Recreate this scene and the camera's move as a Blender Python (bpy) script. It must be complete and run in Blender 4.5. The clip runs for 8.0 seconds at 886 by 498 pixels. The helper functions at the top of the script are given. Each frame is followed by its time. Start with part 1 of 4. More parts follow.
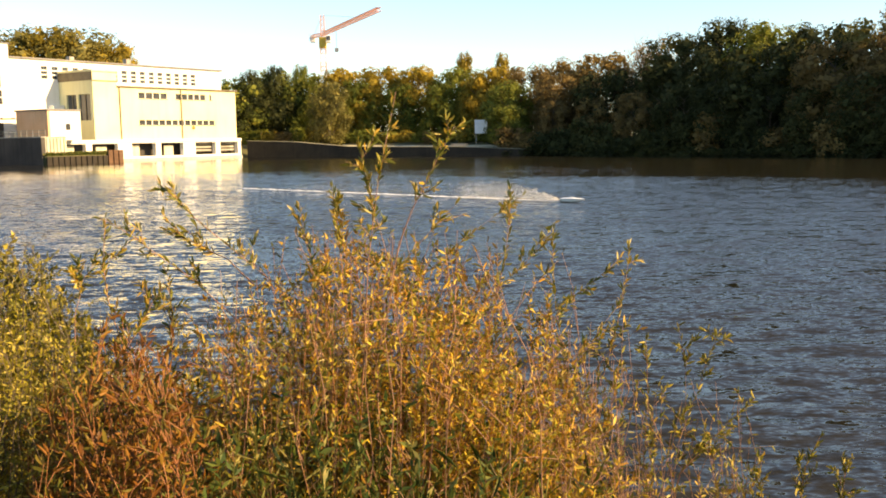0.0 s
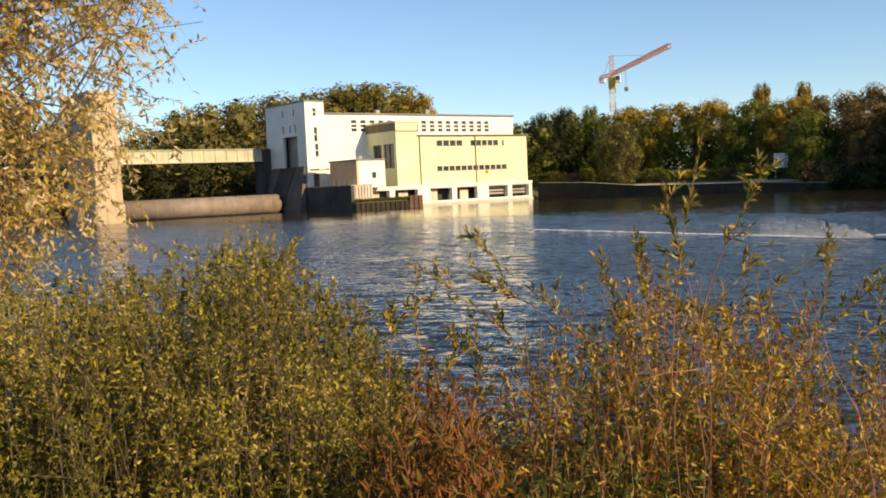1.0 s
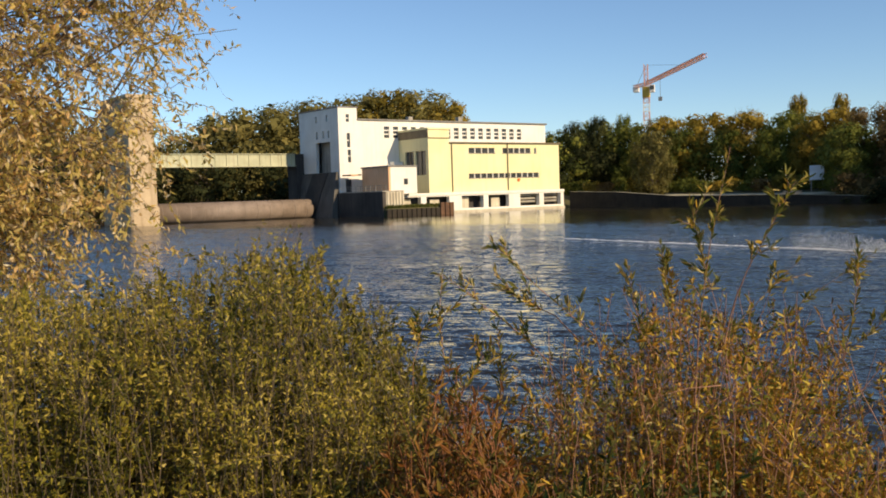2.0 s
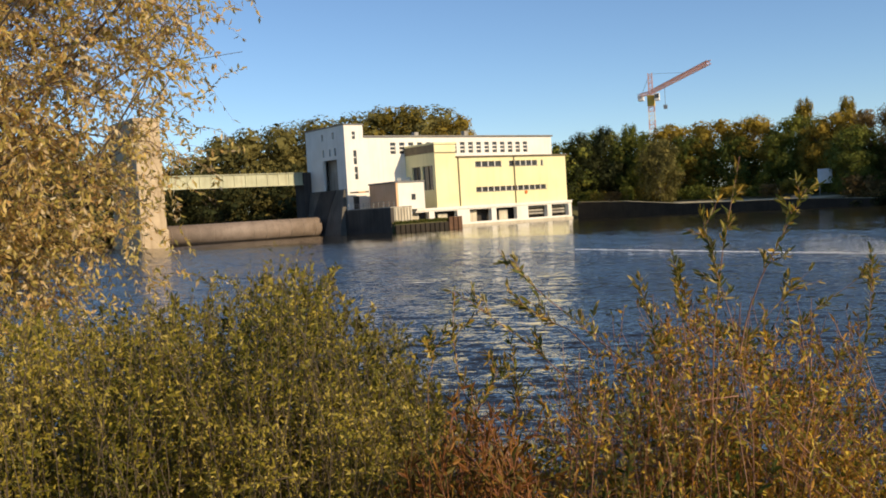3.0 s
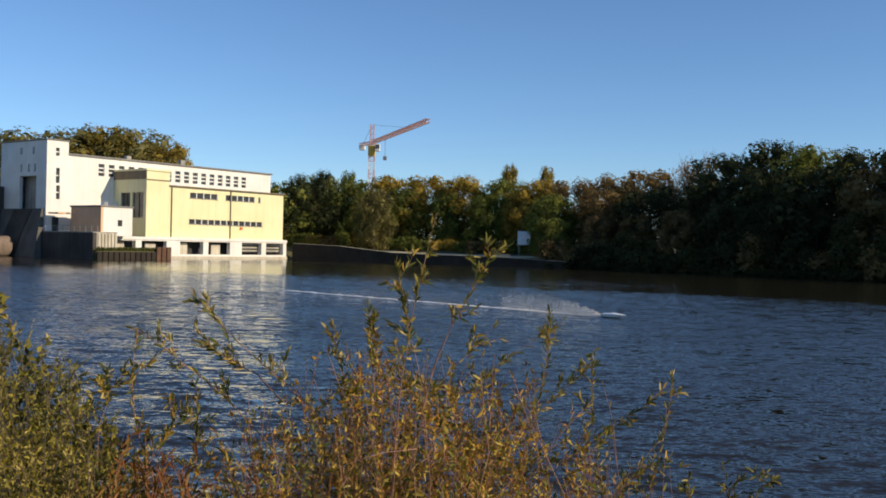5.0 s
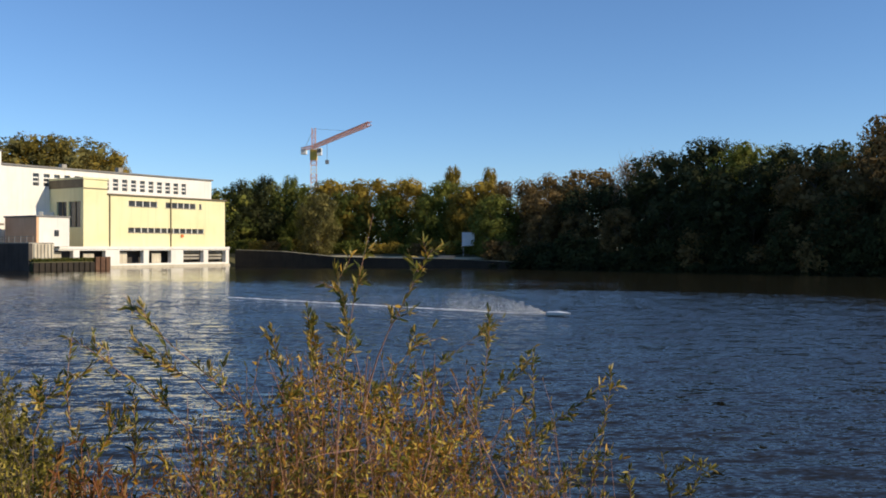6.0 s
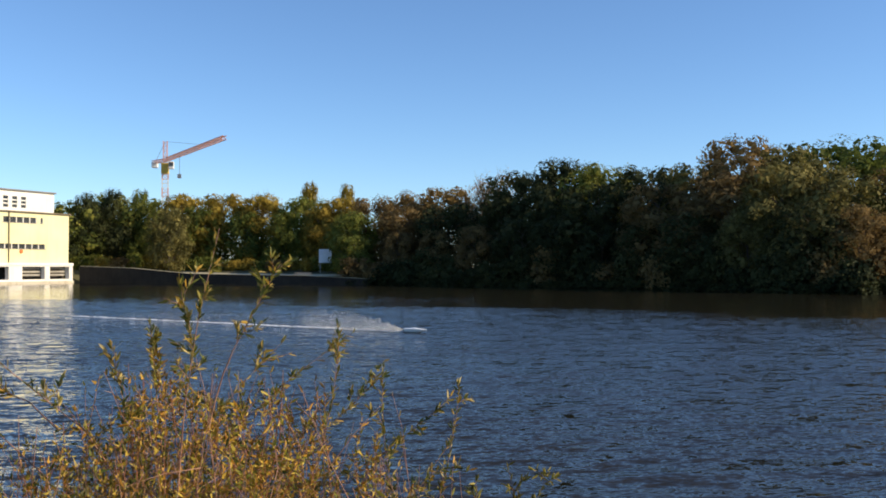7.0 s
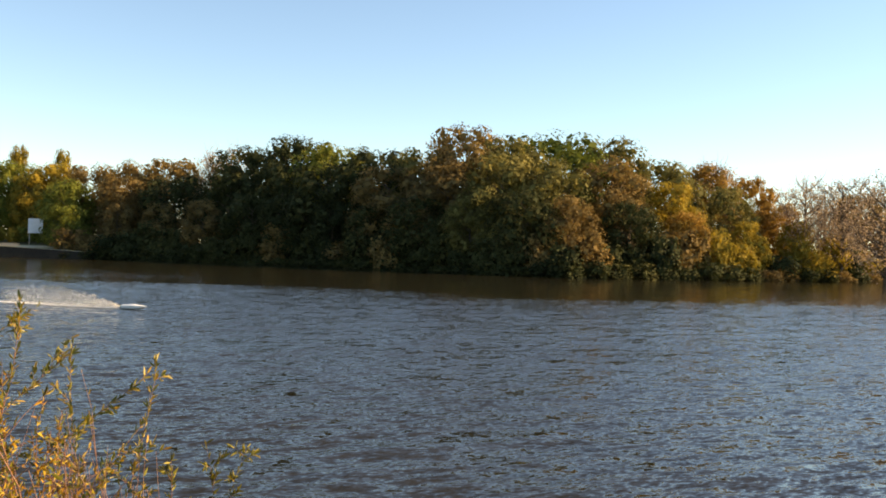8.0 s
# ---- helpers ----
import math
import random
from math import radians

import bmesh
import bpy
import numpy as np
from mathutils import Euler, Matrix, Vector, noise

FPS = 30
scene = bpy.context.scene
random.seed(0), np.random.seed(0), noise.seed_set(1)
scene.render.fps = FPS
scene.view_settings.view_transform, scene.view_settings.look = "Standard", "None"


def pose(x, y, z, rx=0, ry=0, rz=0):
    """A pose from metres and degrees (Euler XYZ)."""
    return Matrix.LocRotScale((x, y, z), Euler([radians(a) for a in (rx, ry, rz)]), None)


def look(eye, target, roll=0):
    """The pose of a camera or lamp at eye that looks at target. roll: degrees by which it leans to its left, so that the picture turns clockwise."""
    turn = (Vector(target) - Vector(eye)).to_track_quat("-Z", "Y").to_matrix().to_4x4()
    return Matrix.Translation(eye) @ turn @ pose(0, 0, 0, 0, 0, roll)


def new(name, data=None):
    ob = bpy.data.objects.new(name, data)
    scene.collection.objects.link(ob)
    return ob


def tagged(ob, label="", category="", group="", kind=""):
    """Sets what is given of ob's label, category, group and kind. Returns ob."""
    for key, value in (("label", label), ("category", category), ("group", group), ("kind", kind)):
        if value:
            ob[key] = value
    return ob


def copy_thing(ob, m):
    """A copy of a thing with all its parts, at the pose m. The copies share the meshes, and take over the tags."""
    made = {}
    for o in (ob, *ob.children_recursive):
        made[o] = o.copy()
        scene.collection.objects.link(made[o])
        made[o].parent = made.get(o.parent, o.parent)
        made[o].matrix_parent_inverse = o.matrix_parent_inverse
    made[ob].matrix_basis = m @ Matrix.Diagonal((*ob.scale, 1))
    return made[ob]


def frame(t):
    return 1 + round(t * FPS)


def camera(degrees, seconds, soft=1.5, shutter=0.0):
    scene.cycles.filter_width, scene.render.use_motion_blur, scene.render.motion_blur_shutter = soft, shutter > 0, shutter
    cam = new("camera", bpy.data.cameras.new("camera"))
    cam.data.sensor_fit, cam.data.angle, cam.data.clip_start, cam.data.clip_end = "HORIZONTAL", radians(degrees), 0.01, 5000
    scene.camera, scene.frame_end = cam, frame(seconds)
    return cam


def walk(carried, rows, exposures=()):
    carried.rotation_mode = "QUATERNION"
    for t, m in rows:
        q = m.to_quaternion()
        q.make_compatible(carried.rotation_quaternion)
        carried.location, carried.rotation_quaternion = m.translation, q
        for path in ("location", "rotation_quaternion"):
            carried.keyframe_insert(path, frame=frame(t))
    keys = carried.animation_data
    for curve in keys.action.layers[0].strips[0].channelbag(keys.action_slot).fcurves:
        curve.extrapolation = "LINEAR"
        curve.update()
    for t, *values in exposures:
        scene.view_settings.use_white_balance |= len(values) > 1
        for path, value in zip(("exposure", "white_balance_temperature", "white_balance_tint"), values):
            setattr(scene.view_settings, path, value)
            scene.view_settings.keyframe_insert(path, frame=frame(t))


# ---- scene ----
cam = camera(50.11, 8.0, soft=1.8, shutter=0.0)
PATH = [
    (0, pose(0.040, -0.011, 3.979, 83.27, 0.88, 0.85)),
    (0.5, pose(-0.014, 0.009, 3.989, 85.06, 1.34, 13.48)),
    (1, pose(-0.015, 0.011, 3.999, 86.23, 2.67, 18.15)),
    (1.5, pose(-0.000, -0.000, 4.000, 86.43, 1.95, 20.48)),
    (1.7, pose(0.005, -0.000, 4.008, 86.62, 1.69, 19.54)),
    (2.8, pose(0.017, 0.019, 4.015, 87.13, 2.50, 22.32)),
    (3, pose(0.003, 0.000, 4.023, 87.62, 3.48, 20.53)),
    (3.5, pose(0.034, 0.043, 4.032, 90.22, 0.48, 14.85)),
    (4, pose(0.039, 0.064, 4.041, 92.59, 1.71, 9.49)),
    (4.5, pose(0.056, 0.077, 4.034, 89.54, -0.20, 6.49)),
    (4.7, pose(0.048, 0.088, 4.033, 89.98, -0.69, 4.96)),
    (5.8, pose(0.067, 0.070, 4.015, 89.13, -0.93, 1.13)),
    (6, pose(0.077, 0.071, 4.020, 89.99, 0.02, 0.10)),
    (6.5, pose(0.085, 0.054, 4.017, 90.48, -0.16, -2.32)),
    (7, pose(0.109, 0.038, 4.014, 91.02, -0.09, -8.50)),
    (7.5, pose(0.144, -0.005, 4.010, 89.62, -0.45, -13.36)),
    (8, pose(0.217, 0.007, 4.005, 89.98, -1.72, -24.68)),
]
EXPOSURES = [(0, 1.2, 11700, 13), (0.5, 0.82, 10300, 12), (1, 0.35, 8700, 12), (1.5, 0.1, 8100, 11), (3, 0.05, 7800, 11), (3.5, -0.05, 7100, 10),
             (4.5, -0.1, 6900, 10), (6, -0.05, 6700, 10), (6.5, 0.0, 6700, 10), (7, 0.3, 7000, 10), (7.5, 1.0, 10700, 12), (8, 1.07, 11600, 12)]
walk(cam, PATH, EXPOSURES)

# ---- light ----
SUN_AZ, SUN_EL = radians(108), radians(26)
world = bpy.data.worlds.new("sky")
scene.world = world
world.use_nodes = True
wn = world.node_tree.nodes
sky = wn.new("ShaderNodeTexSky")
sky.sky_type = "NISHITA"
sky.sun_disc = False
sky.sun_elevation, sky.sun_rotation = SUN_EL, SUN_AZ
sky.air_density, sky.dust_density, sky.ozone_density = 1.0, 0.0, 7.0
sky.altitude = 1000
wn["Background"].inputs["Strength"].default_value = 0.152
world.node_tree.links.new(sky.outputs[0], wn["Background"].inputs["Color"])
sun_data = bpy.data.lights.new("sun", "SUN")
sun_data.energy, sun_data.angle, sun_data.color = 5.0, radians(0.6), (1.0, 0.86, 0.66)
sun = new("sun", sun_data)
sun.matrix_world = look((0, 0, 60), (-math.sin(SUN_AZ) * math.cos(SUN_EL), -math.cos(SUN_AZ) * math.cos(SUN_EL),
                                     60 - math.sin(SUN_EL)))


# ---- materials ----
def base_mat(name):
    m = bpy.data.materials.new(name)
    m.use_nodes = True
    return m, m.node_tree.nodes, m.node_tree.links, m.node_tree.nodes["Principled BSDF"]


def surface(name, dark, light, fine=20.0, coarse=1.5, rough=0.8, bump=0.2, metal=0.0, streak=0.0, stain=None):
    """A plain solid surface with grain, blotches and, where asked, streaks that run down it."""
    m, n, l, b = base_mat(name)
    co = n.new("ShaderNodeTexCoord")
    big, small = n.new("ShaderNodeTexNoise"), n.new("ShaderNodeTexNoise")
    big.inputs["Scale"].default_value, small.inputs["Scale"].default_value = coarse, fine
    big.inputs["Detail"].default_value = small.inputs["Detail"].default_value = 4
    l.new(co.outputs["Object"], big.inputs["Vector"])
    l.new(co.outputs["Object"], small.inputs["Vector"])
    add = n.new("ShaderNodeMath")
    add.operation = "MULTIPLY_ADD"
    add.inputs[1].default_value = 0.4
    l.new(small.outputs[0], add.inputs[0])
    half = n.new("ShaderNodeMath")
    half.operation = "MULTIPLY"
    half.inputs[1].default_value = 0.6
    l.new(big.outputs[0], half.inputs[0])
    l.new(half.outputs[0], add.inputs[2])
    ramp = n.new("ShaderNodeValToRGB")
    ramp.color_ramp.elements[0].position, ramp.color_ramp.elements[1].position = 0.36, 0.64
    ramp.color_ramp.elements[0].color, ramp.color_ramp.elements[1].color = (*dark, 1), (*light, 1)
    l.new(add.outputs[0], ramp.inputs[0])
    colour = ramp.outputs[0]
    if streak:
        run = n.new("ShaderNodeTexNoise")
        run.inputs["Scale"].default_value, run.inputs["Detail"].default_value = 1.0, 5
        mp = n.new("ShaderNodeMapping")
        mp.inputs["Scale"].default_value = (1.6, 1.6, 0.09)
        l.new(co.outputs["Object"], mp.inputs[0])
        l.new(mp.outputs[0], run.inputs["Vector"])
        r2 = n.new("ShaderNodeValToRGB")
        r2.color_ramp.elements[0].position, r2.color_ramp.elements[1].position = 0.5, 0.72
        l.new(run.outputs[0], r2.inputs[0])
        mul = n.new("ShaderNodeMath")
        mul.operation = "MULTIPLY"
        mul.inputs[1].default_value = streak
        l.new(r2.outputs[0], mul.inputs[0])
        mix = n.new("ShaderNodeMix")
        mix.data_type = "RGBA"
        l.new(mul.outputs[0], mix.inputs[0])
        l.new(colour, mix.inputs[6])
        mix.inputs[7].default_value = (*(stain or [c * 0.5 for c in dark]), 1)
        colour = mix.outputs[2]
    l.new(colour, b.inputs["Base Color"])
    b.inputs["Roughness"].default_value, b.inputs["Metallic"].default_value = rough, metal
    bp = n.new("ShaderNodeBump")
    bp.inputs["Strength"].default_value, bp.inputs["Distance"].default_value = bump, 0.02
    l.new(small.outputs[0], bp.inputs["Height"])
    l.new(bp.outputs[0], b.inputs["Normal"])
    return m


def leaf_mat(name, colours, through_light=0.32, rough=0.38, tree_shift=0.0, patch=0.0):
    """Leaves: every leaf takes its own colour of a row of colours, and lets some light through."""
    m, n, l, b = base_mat(name)
    geo = n.new("ShaderNodeNewGeometry")
    ramp = n.new("ShaderNodeValToRGB")
    ramp.color_ramp.interpolation = "LINEAR"
    while len(ramp.color_ramp.elements) < len(colours):
        ramp.color_ramp.elements.new(0.5)
    for i, c in enumerate(colours):
        ramp.color_ramp.elements[i].position = i / (len(colours) - 1)
        ramp.color_ramp.elements[i].color = (*c, 1)
    value = geo.outputs["Random Per Island"]
    if patch:
        pos, pn = n.new("ShaderNodeNewGeometry"), n.new("ShaderNodeTexNoise")
        pn.inputs["Scale"].default_value, pn.inputs["Detail"].default_value = patch, 2
        l.new(pos.outputs["Position"], pn.inputs["Vector"])
        p1, p2 = n.new("ShaderNodeMath"), n.new("ShaderNodeMath")
        p1.operation = p2.operation = "MULTIPLY_ADD"
        p2.use_clamp = True
        p1.inputs[1].default_value, p1.inputs[2].default_value = 1.5, -0.62
        p2.inputs[1].default_value = 0.75
        l.new(pn.outputs[0], p1.inputs[0])
        l.new(value, p2.inputs[0])
        l.new(p1.outputs[0], p2.inputs[2])
        value = p2.outputs[0]
    if tree_shift:
        info, co, ns = n.new("ShaderNodeObjectInfo"), n.new("ShaderNodeTexCoord"), n.new("ShaderNodeTexNoise")
        ns.inputs["Scale"].default_value = 0.22
        l.new(co.outputs["Object"], ns.inputs["Vector"])
        a = n.new("ShaderNodeMath")
        a.operation = "MULTIPLY_ADD"
        a.inputs[1].default_value, a.inputs[2].default_value = tree_shift, -0.5 * tree_shift
        l.new(info.outputs["Random"], a.inputs[0])
        c2 = n.new("ShaderNodeMath")
        c2.operation = "MULTIPLY_ADD"
        c2.inputs[1].default_value = 0.3
        l.new(value, c2.inputs[0])
        l.new(a.outputs[0], c2.inputs[2])
        d = n.new("ShaderNodeMath")
        d.operation, d.use_clamp = "MULTIPLY_ADD", True
        d.inputs[1].default_value = 0.7
        l.new(ns.outputs[0], d.inputs[0])
        l.new(c2.outputs[0], d.inputs[2])
        value = d.outputs[0]
    l.new(value, ramp.inputs[0])
    l.new(ramp.outputs[0], b.inputs["Base Color"])
    b.inputs["Roughness"].default_value, b.inputs["Specular IOR Level"].default_value = rough + 0.12, 0.2
    tr, mix = n.new("ShaderNodeBsdfTranslucent"), n.new("ShaderNodeMixShader")
    l.new(ramp.outputs[0], tr.inputs["Color"])
    mix.inputs[0].default_value = through_light
    l.new(b.outputs[0], mix.inputs[1])
    l.new(tr.outputs[0], mix.inputs[2])
    l.new(mix.outputs[0], n["Material Output"].inputs["Surface"])
    return m


CALM_LINE = 84.0  # where the calm strip below the far bank begins


def water_mat():
    """River water: wind ripples tilt its surface everywhere, less in the calm strip below the far bank."""
    m, n, l, b = base_mat("river_water")
    b.inputs["Base Color"].default_value = (0.02, 0.018, 0.012, 1)
    b.inputs["Roughness"].default_value, b.inputs["IOR"].default_value = 0.05, 1.33
    geo = n.new("ShaderNodeNewGeometry")

    def vmath(op, a, c):
        v = n.new("ShaderNodeVectorMath")
        v.operation = op
        l.new(a, v.inputs[0])
        if isinstance(c, tuple):
            v.inputs[1].default_value = c
        else:
            l.new(c, v.inputs[1])
        return v.outputs[0]

    def fmath(op, a, c, d=0.0, clamp=False):
        v = n.new("ShaderNodeMath")
        v.operation, v.use_clamp = op, clamp
        for i, q in enumerate((a, c, d)):
            if isinstance(q, float):
                v.inputs[i].default_value = q
            else:
                l.new(q, v.inputs[i])
        return v.outputs[0]

    def field(scale, stretch, detail, turn=-14):
        mp, ns = n.new("ShaderNodeMapping"), n.new("ShaderNodeTexNoise")
        mp.inputs["Scale"].default_value = stretch
        mp.inputs["Rotation"].default_value = (0, 0, radians(turn))
        ns.inputs["Scale"].default_value, ns.inputs["Detail"].default_value = scale, detail
        ns.inputs["Distortion"].default_value = 0.4
        l.new(geo.outputs["Position"], mp.inputs[0])
        l.new(mp.outputs[0], ns.inputs["Vector"])
        return ns

    tilt = None
    for scale, stretch, weight, detail in ((1.1, (0.35, 1, 1), 0.42, 2), (3.8, (0.4, 1, 1), 0.85, 2), (12.0, (0.5, 1, 1), 0.85, 2)):
        ns = field(scale, stretch, detail)
        v = vmath("MULTIPLY", vmath("SUBTRACT", ns.outputs["Color"], (0.5, 0.5, 0.5)), (weight * 0.7, weight, 0))
        tilt = v if tilt is None else vmath("ADD", tilt, v)
    tilt = vmath("ADD", tilt, (0.015, -0.075, 0.0))  # normals leaned to the near bank so reflections take higher sky
    sep = n.new("ShaderNodeSeparateXYZ")
    l.new(geo.outputs["Position"], sep.inputs[0])
    across = fmath("MULTIPLY_ADD", sep.outputs[0], 0.5, sep.outputs[1])
    wander = fmath("MULTIPLY_ADD", field(0.035, (0.35, 1, 1), 3).outputs[0], 80.0, across)
    calm = fmath("MULTIPLY_ADD", wander, -0.03, (CALM_LINE + 40) * 0.03 + 0.5, True)
    gust = fmath("MULTIPLY_ADD", field(0.05, (0.3, 1.2, 1), 3, 20).outputs[0], 1.3, 0.35)
    force = fmath("MULTIPLY", fmath("MULTIPLY_ADD", calm, 0.75, 0.25), gust)
    sc = n.new("ShaderNodeVectorMath")
    sc.operation = "SCALE"
    l.new(tilt, sc.inputs[0])
    l.new(force, sc.inputs["Scale"])
    nrm = n.new("ShaderNodeVectorMath")
    nrm.operation = "NORMALIZE"
    l.new(vmath("ADD", sc.outputs[0], geo.outputs["Normal"]), nrm.inputs[0])
    l.new(nrm.outputs[0], b.inputs["Normal"])
    return m


WHITE = surface("white_render", (0.72, 0.69, 0.62), (0.82, 0.8, 0.74), 6, 0.25, 0.85, 0.15, streak=0.25, stain=(0.5, 0.47, 0.4))
YELLOW = surface("yellow_render", (0.75, 0.69, 0.39), (0.82, 0.77, 0.47), 6, 0.25, 0.85, 0.15, streak=0.2, stain=(0.5, 0.43, 0.2))
# pink pushed to orange to stand for warm light bounced onto the annex
PINK = surface("bounce_tinted_pink_render", (0.74, 0.42, 0.23), (0.82, 0.5, 0.3), 6, 0.4, 0.85, 0.15, streak=0.3)
CONCRETE = surface("weathered_concrete", (0.26, 0.24, 0.2), (0.42, 0.39, 0.33), 5, 0.3, 0.9, 0.3, streak=0.6, stain=(0.1, 0.09, 0.07))
FOOTCON = surface("dark_weathered_concrete", (0.09, 0.083, 0.072), (0.16, 0.148, 0.13), 5, 0.3, 0.9, 0.3, streak=0.6, stain=(0.05, 0.045, 0.038))
# concrete lightened to stand for sun on the quay front
PALECON = surface("pale_sunlit_concrete", (0.44, 0.39, 0.3), (0.6, 0.55, 0.43), 5, 0.4, 0.9, 0.3, streak=0.5, stain=(0.25, 0.2, 0.13))
PIERCON = surface("ochre_weathered_concrete", (0.4, 0.3, 0.19), (0.56, 0.44, 0.29), 4, 0.3, 0.9, 0.3, streak=0.5, stain=(0.24, 0.16, 0.09))
# concrete darkened to stand for shade on shaded faces and in recesses
DARKCON = surface("shade_darkened_concrete", (0.035, 0.03, 0.027), (0.08, 0.07, 0.06), 5, 0.3, 0.85, 0.3, streak=0.6, stain=(0.02, 0.018, 0.016))
COPING = surface("brown_roof_edge", (0.13, 0.1, 0.06), (0.22, 0.17, 0.1), 8, 0.8, 0.7)
ROOFING = surface("grey_roofing", (0.16, 0.15, 0.14), (0.24, 0.23, 0.21), 5, 0.4, 0.9)
DARKPANE = surface("dark_window_glass", (0.035, 0.04, 0.045), (0.07, 0.075, 0.08), 3, 0.7, 0.15, 0.02)
GREYMETAL = surface("grey_steel", (0.25, 0.25, 0.24), (0.36, 0.36, 0.34), 9, 1, 0.5, 0.1, 0.6)
GREENSTEEL = surface("pale_green_painted_steel", (0.36, 0.37, 0.24), (0.5, 0.5, 0.34), 5, 0.4, 0.6, 0.15, streak=0.4, stain=(0.25, 0.18, 0.1))
GATESTEEL = surface("rusty_grey_gate_steel", (0.17, 0.13, 0.1), (0.27, 0.21, 0.17), 5, 0.5, 0.65, 0.2, streak=0.5, stain=(0.14, 0.1, 0.07))
RUST = surface("rusted_sheet_piling", (0.07, 0.035, 0.02), (0.15, 0.075, 0.04), 9, 1, 0.85, 0.4)
# red paled towards pink to stand for haze and glare on the crane
CRANERED = surface("haze_paled_red_crane_paint", (0.62, 0.3, 0.22), (0.74, 0.42, 0.32), 6, 0.6, 0.5)
CRANEYEL = surface("yellow_crane_paint", (0.7, 0.42, 0.05), (0.78, 0.5, 0.08), 6, 0.6, 0.5)
CRANEWHITE = surface("white_crane_paint", (0.7, 0.7, 0.68), (0.8, 0.8, 0.78), 6, 0.6, 0.5)
BARK = surface("grey_brown_bark", (0.08, 0.06, 0.045), (0.17, 0.13, 0.1), 14, 2, 0.9, 0.6)
TWIG = surface("reddish_twig_bark", (0.1, 0.05, 0.028), (0.2, 0.11, 0.06), 60, 8, 0.6, 0.2)
TWIGRED = surface("red_brown_stems", (0.22, 0.07, 0.03), (0.36, 0.15, 0.06), 60, 8, 0.6, 0.2)
TWIGPINK = surface("pale_reddish_bare_twigs", (0.25, 0.11, 0.065), (0.44, 0.24, 0.15), 60, 8, 0.6, 0.2)
# masonry colour lowered to stand for the shade on the far bank wall
BANKWALL = surface("shade_darkened_bank_masonry", (0.016, 0.012, 0.008), (0.04, 0.03, 0.02), 5, 0.5, 0.9, 0.4, streak=0.4)
TWIGDARK = surface("dark_twig_bark", (0.06, 0.045, 0.03), (0.14, 0.1, 0.06), 60, 8, 0.7, 0.2)
SOIL = surface("grass_grown_soil", (0.04, 0.05, 0.018), (0.13, 0.11, 0.05), 3, 0.12, 0.95, 0.6)
PATHGRAVEL = surface("pale_gravel", (0.36, 0.32, 0.22), (0.48, 0.43, 0.3), 6, 0.5, 0.95, 0.3)
SIGNWHITE = surface("white_sheet_metal", (0.7, 0.72, 0.74), (0.82, 0.83, 0.84), 4, 0.6, 0.4, 0.02)
HULLWHITE = surface("white_gloss_hull", (0.78, 0.78, 0.76), (0.85, 0.85, 0.83), 12, 2, 0.2, 0.02)
HULLDARK = surface("black_hull_bottom", (0.02, 0.02, 0.025), (0.05, 0.05, 0.05), 12, 2, 0.3, 0.02)
FOAM = surface("white_water_foam", (0.8, 0.8, 0.78), (0.9, 0.9, 0.88), 12, 2, 0.7, 0.4)
ORANGE = surface("orange_life_ring_plastic", (0.6, 0.14, 0.03), (0.7, 0.2, 0.05), 9, 2, 0.5)
WATER = water_mat()
LEAF_OLIVE = leaf_mat("olive_willow_leaves", [(0.036, 0.038, 0.007), (0.095, 0.09, 0.014), (0.19, 0.165, 0.024), (0.31, 0.24, 0.036), (0.46, 0.35, 0.09)], 0.2, patch=1.6)
LEAF_GOLD = leaf_mat("golden_brown_willow_leaves", [(0.045, 0.056, 0.01), (0.12, 0.12, 0.018), (0.27, 0.225, 0.032), (0.54, 0.37, 0.06), (0.45, 0.22, 0.025), (0.24, 0.115, 0.018), (0.1, 0.08, 0.014)], 0.22, patch=2.4)
LEAF_RED = leaf_mat("red_brown_dry_leaves", [(0.1, 0.04, 0.011), (0.21, 0.075, 0.018), (0.29, 0.135, 0.028), (0.17, 0.12, 0.026), (0.08, 0.075, 0.017)])
# the palest tone stands for white glints on sunlit leaves
LEAF_TREE = leaf_mat("yellow_olive_glint_leaves", [(0.4, 0.33, 0.08), (0.64, 0.5, 0.16), (0.8, 0.62, 0.24), (0.74, 0.46, 0.18), (0.9, 0.8, 0.56)], 0.55, 0.3)
LEAF_SHOOT = leaf_mat("olive_gold_shoot_leaves", [(0.06, 0.075, 0.015), (0.14, 0.15, 0.03), (0.26, 0.22, 0.04), (0.44, 0.26, 0.04), (0.56, 0.46, 0.18)])
GRASS = leaf_mat("green_grass_blades", [(0.025, 0.045, 0.012), (0.05, 0.08, 0.019), (0.12, 0.14, 0.03), (0.28, 0.23, 0.075)])
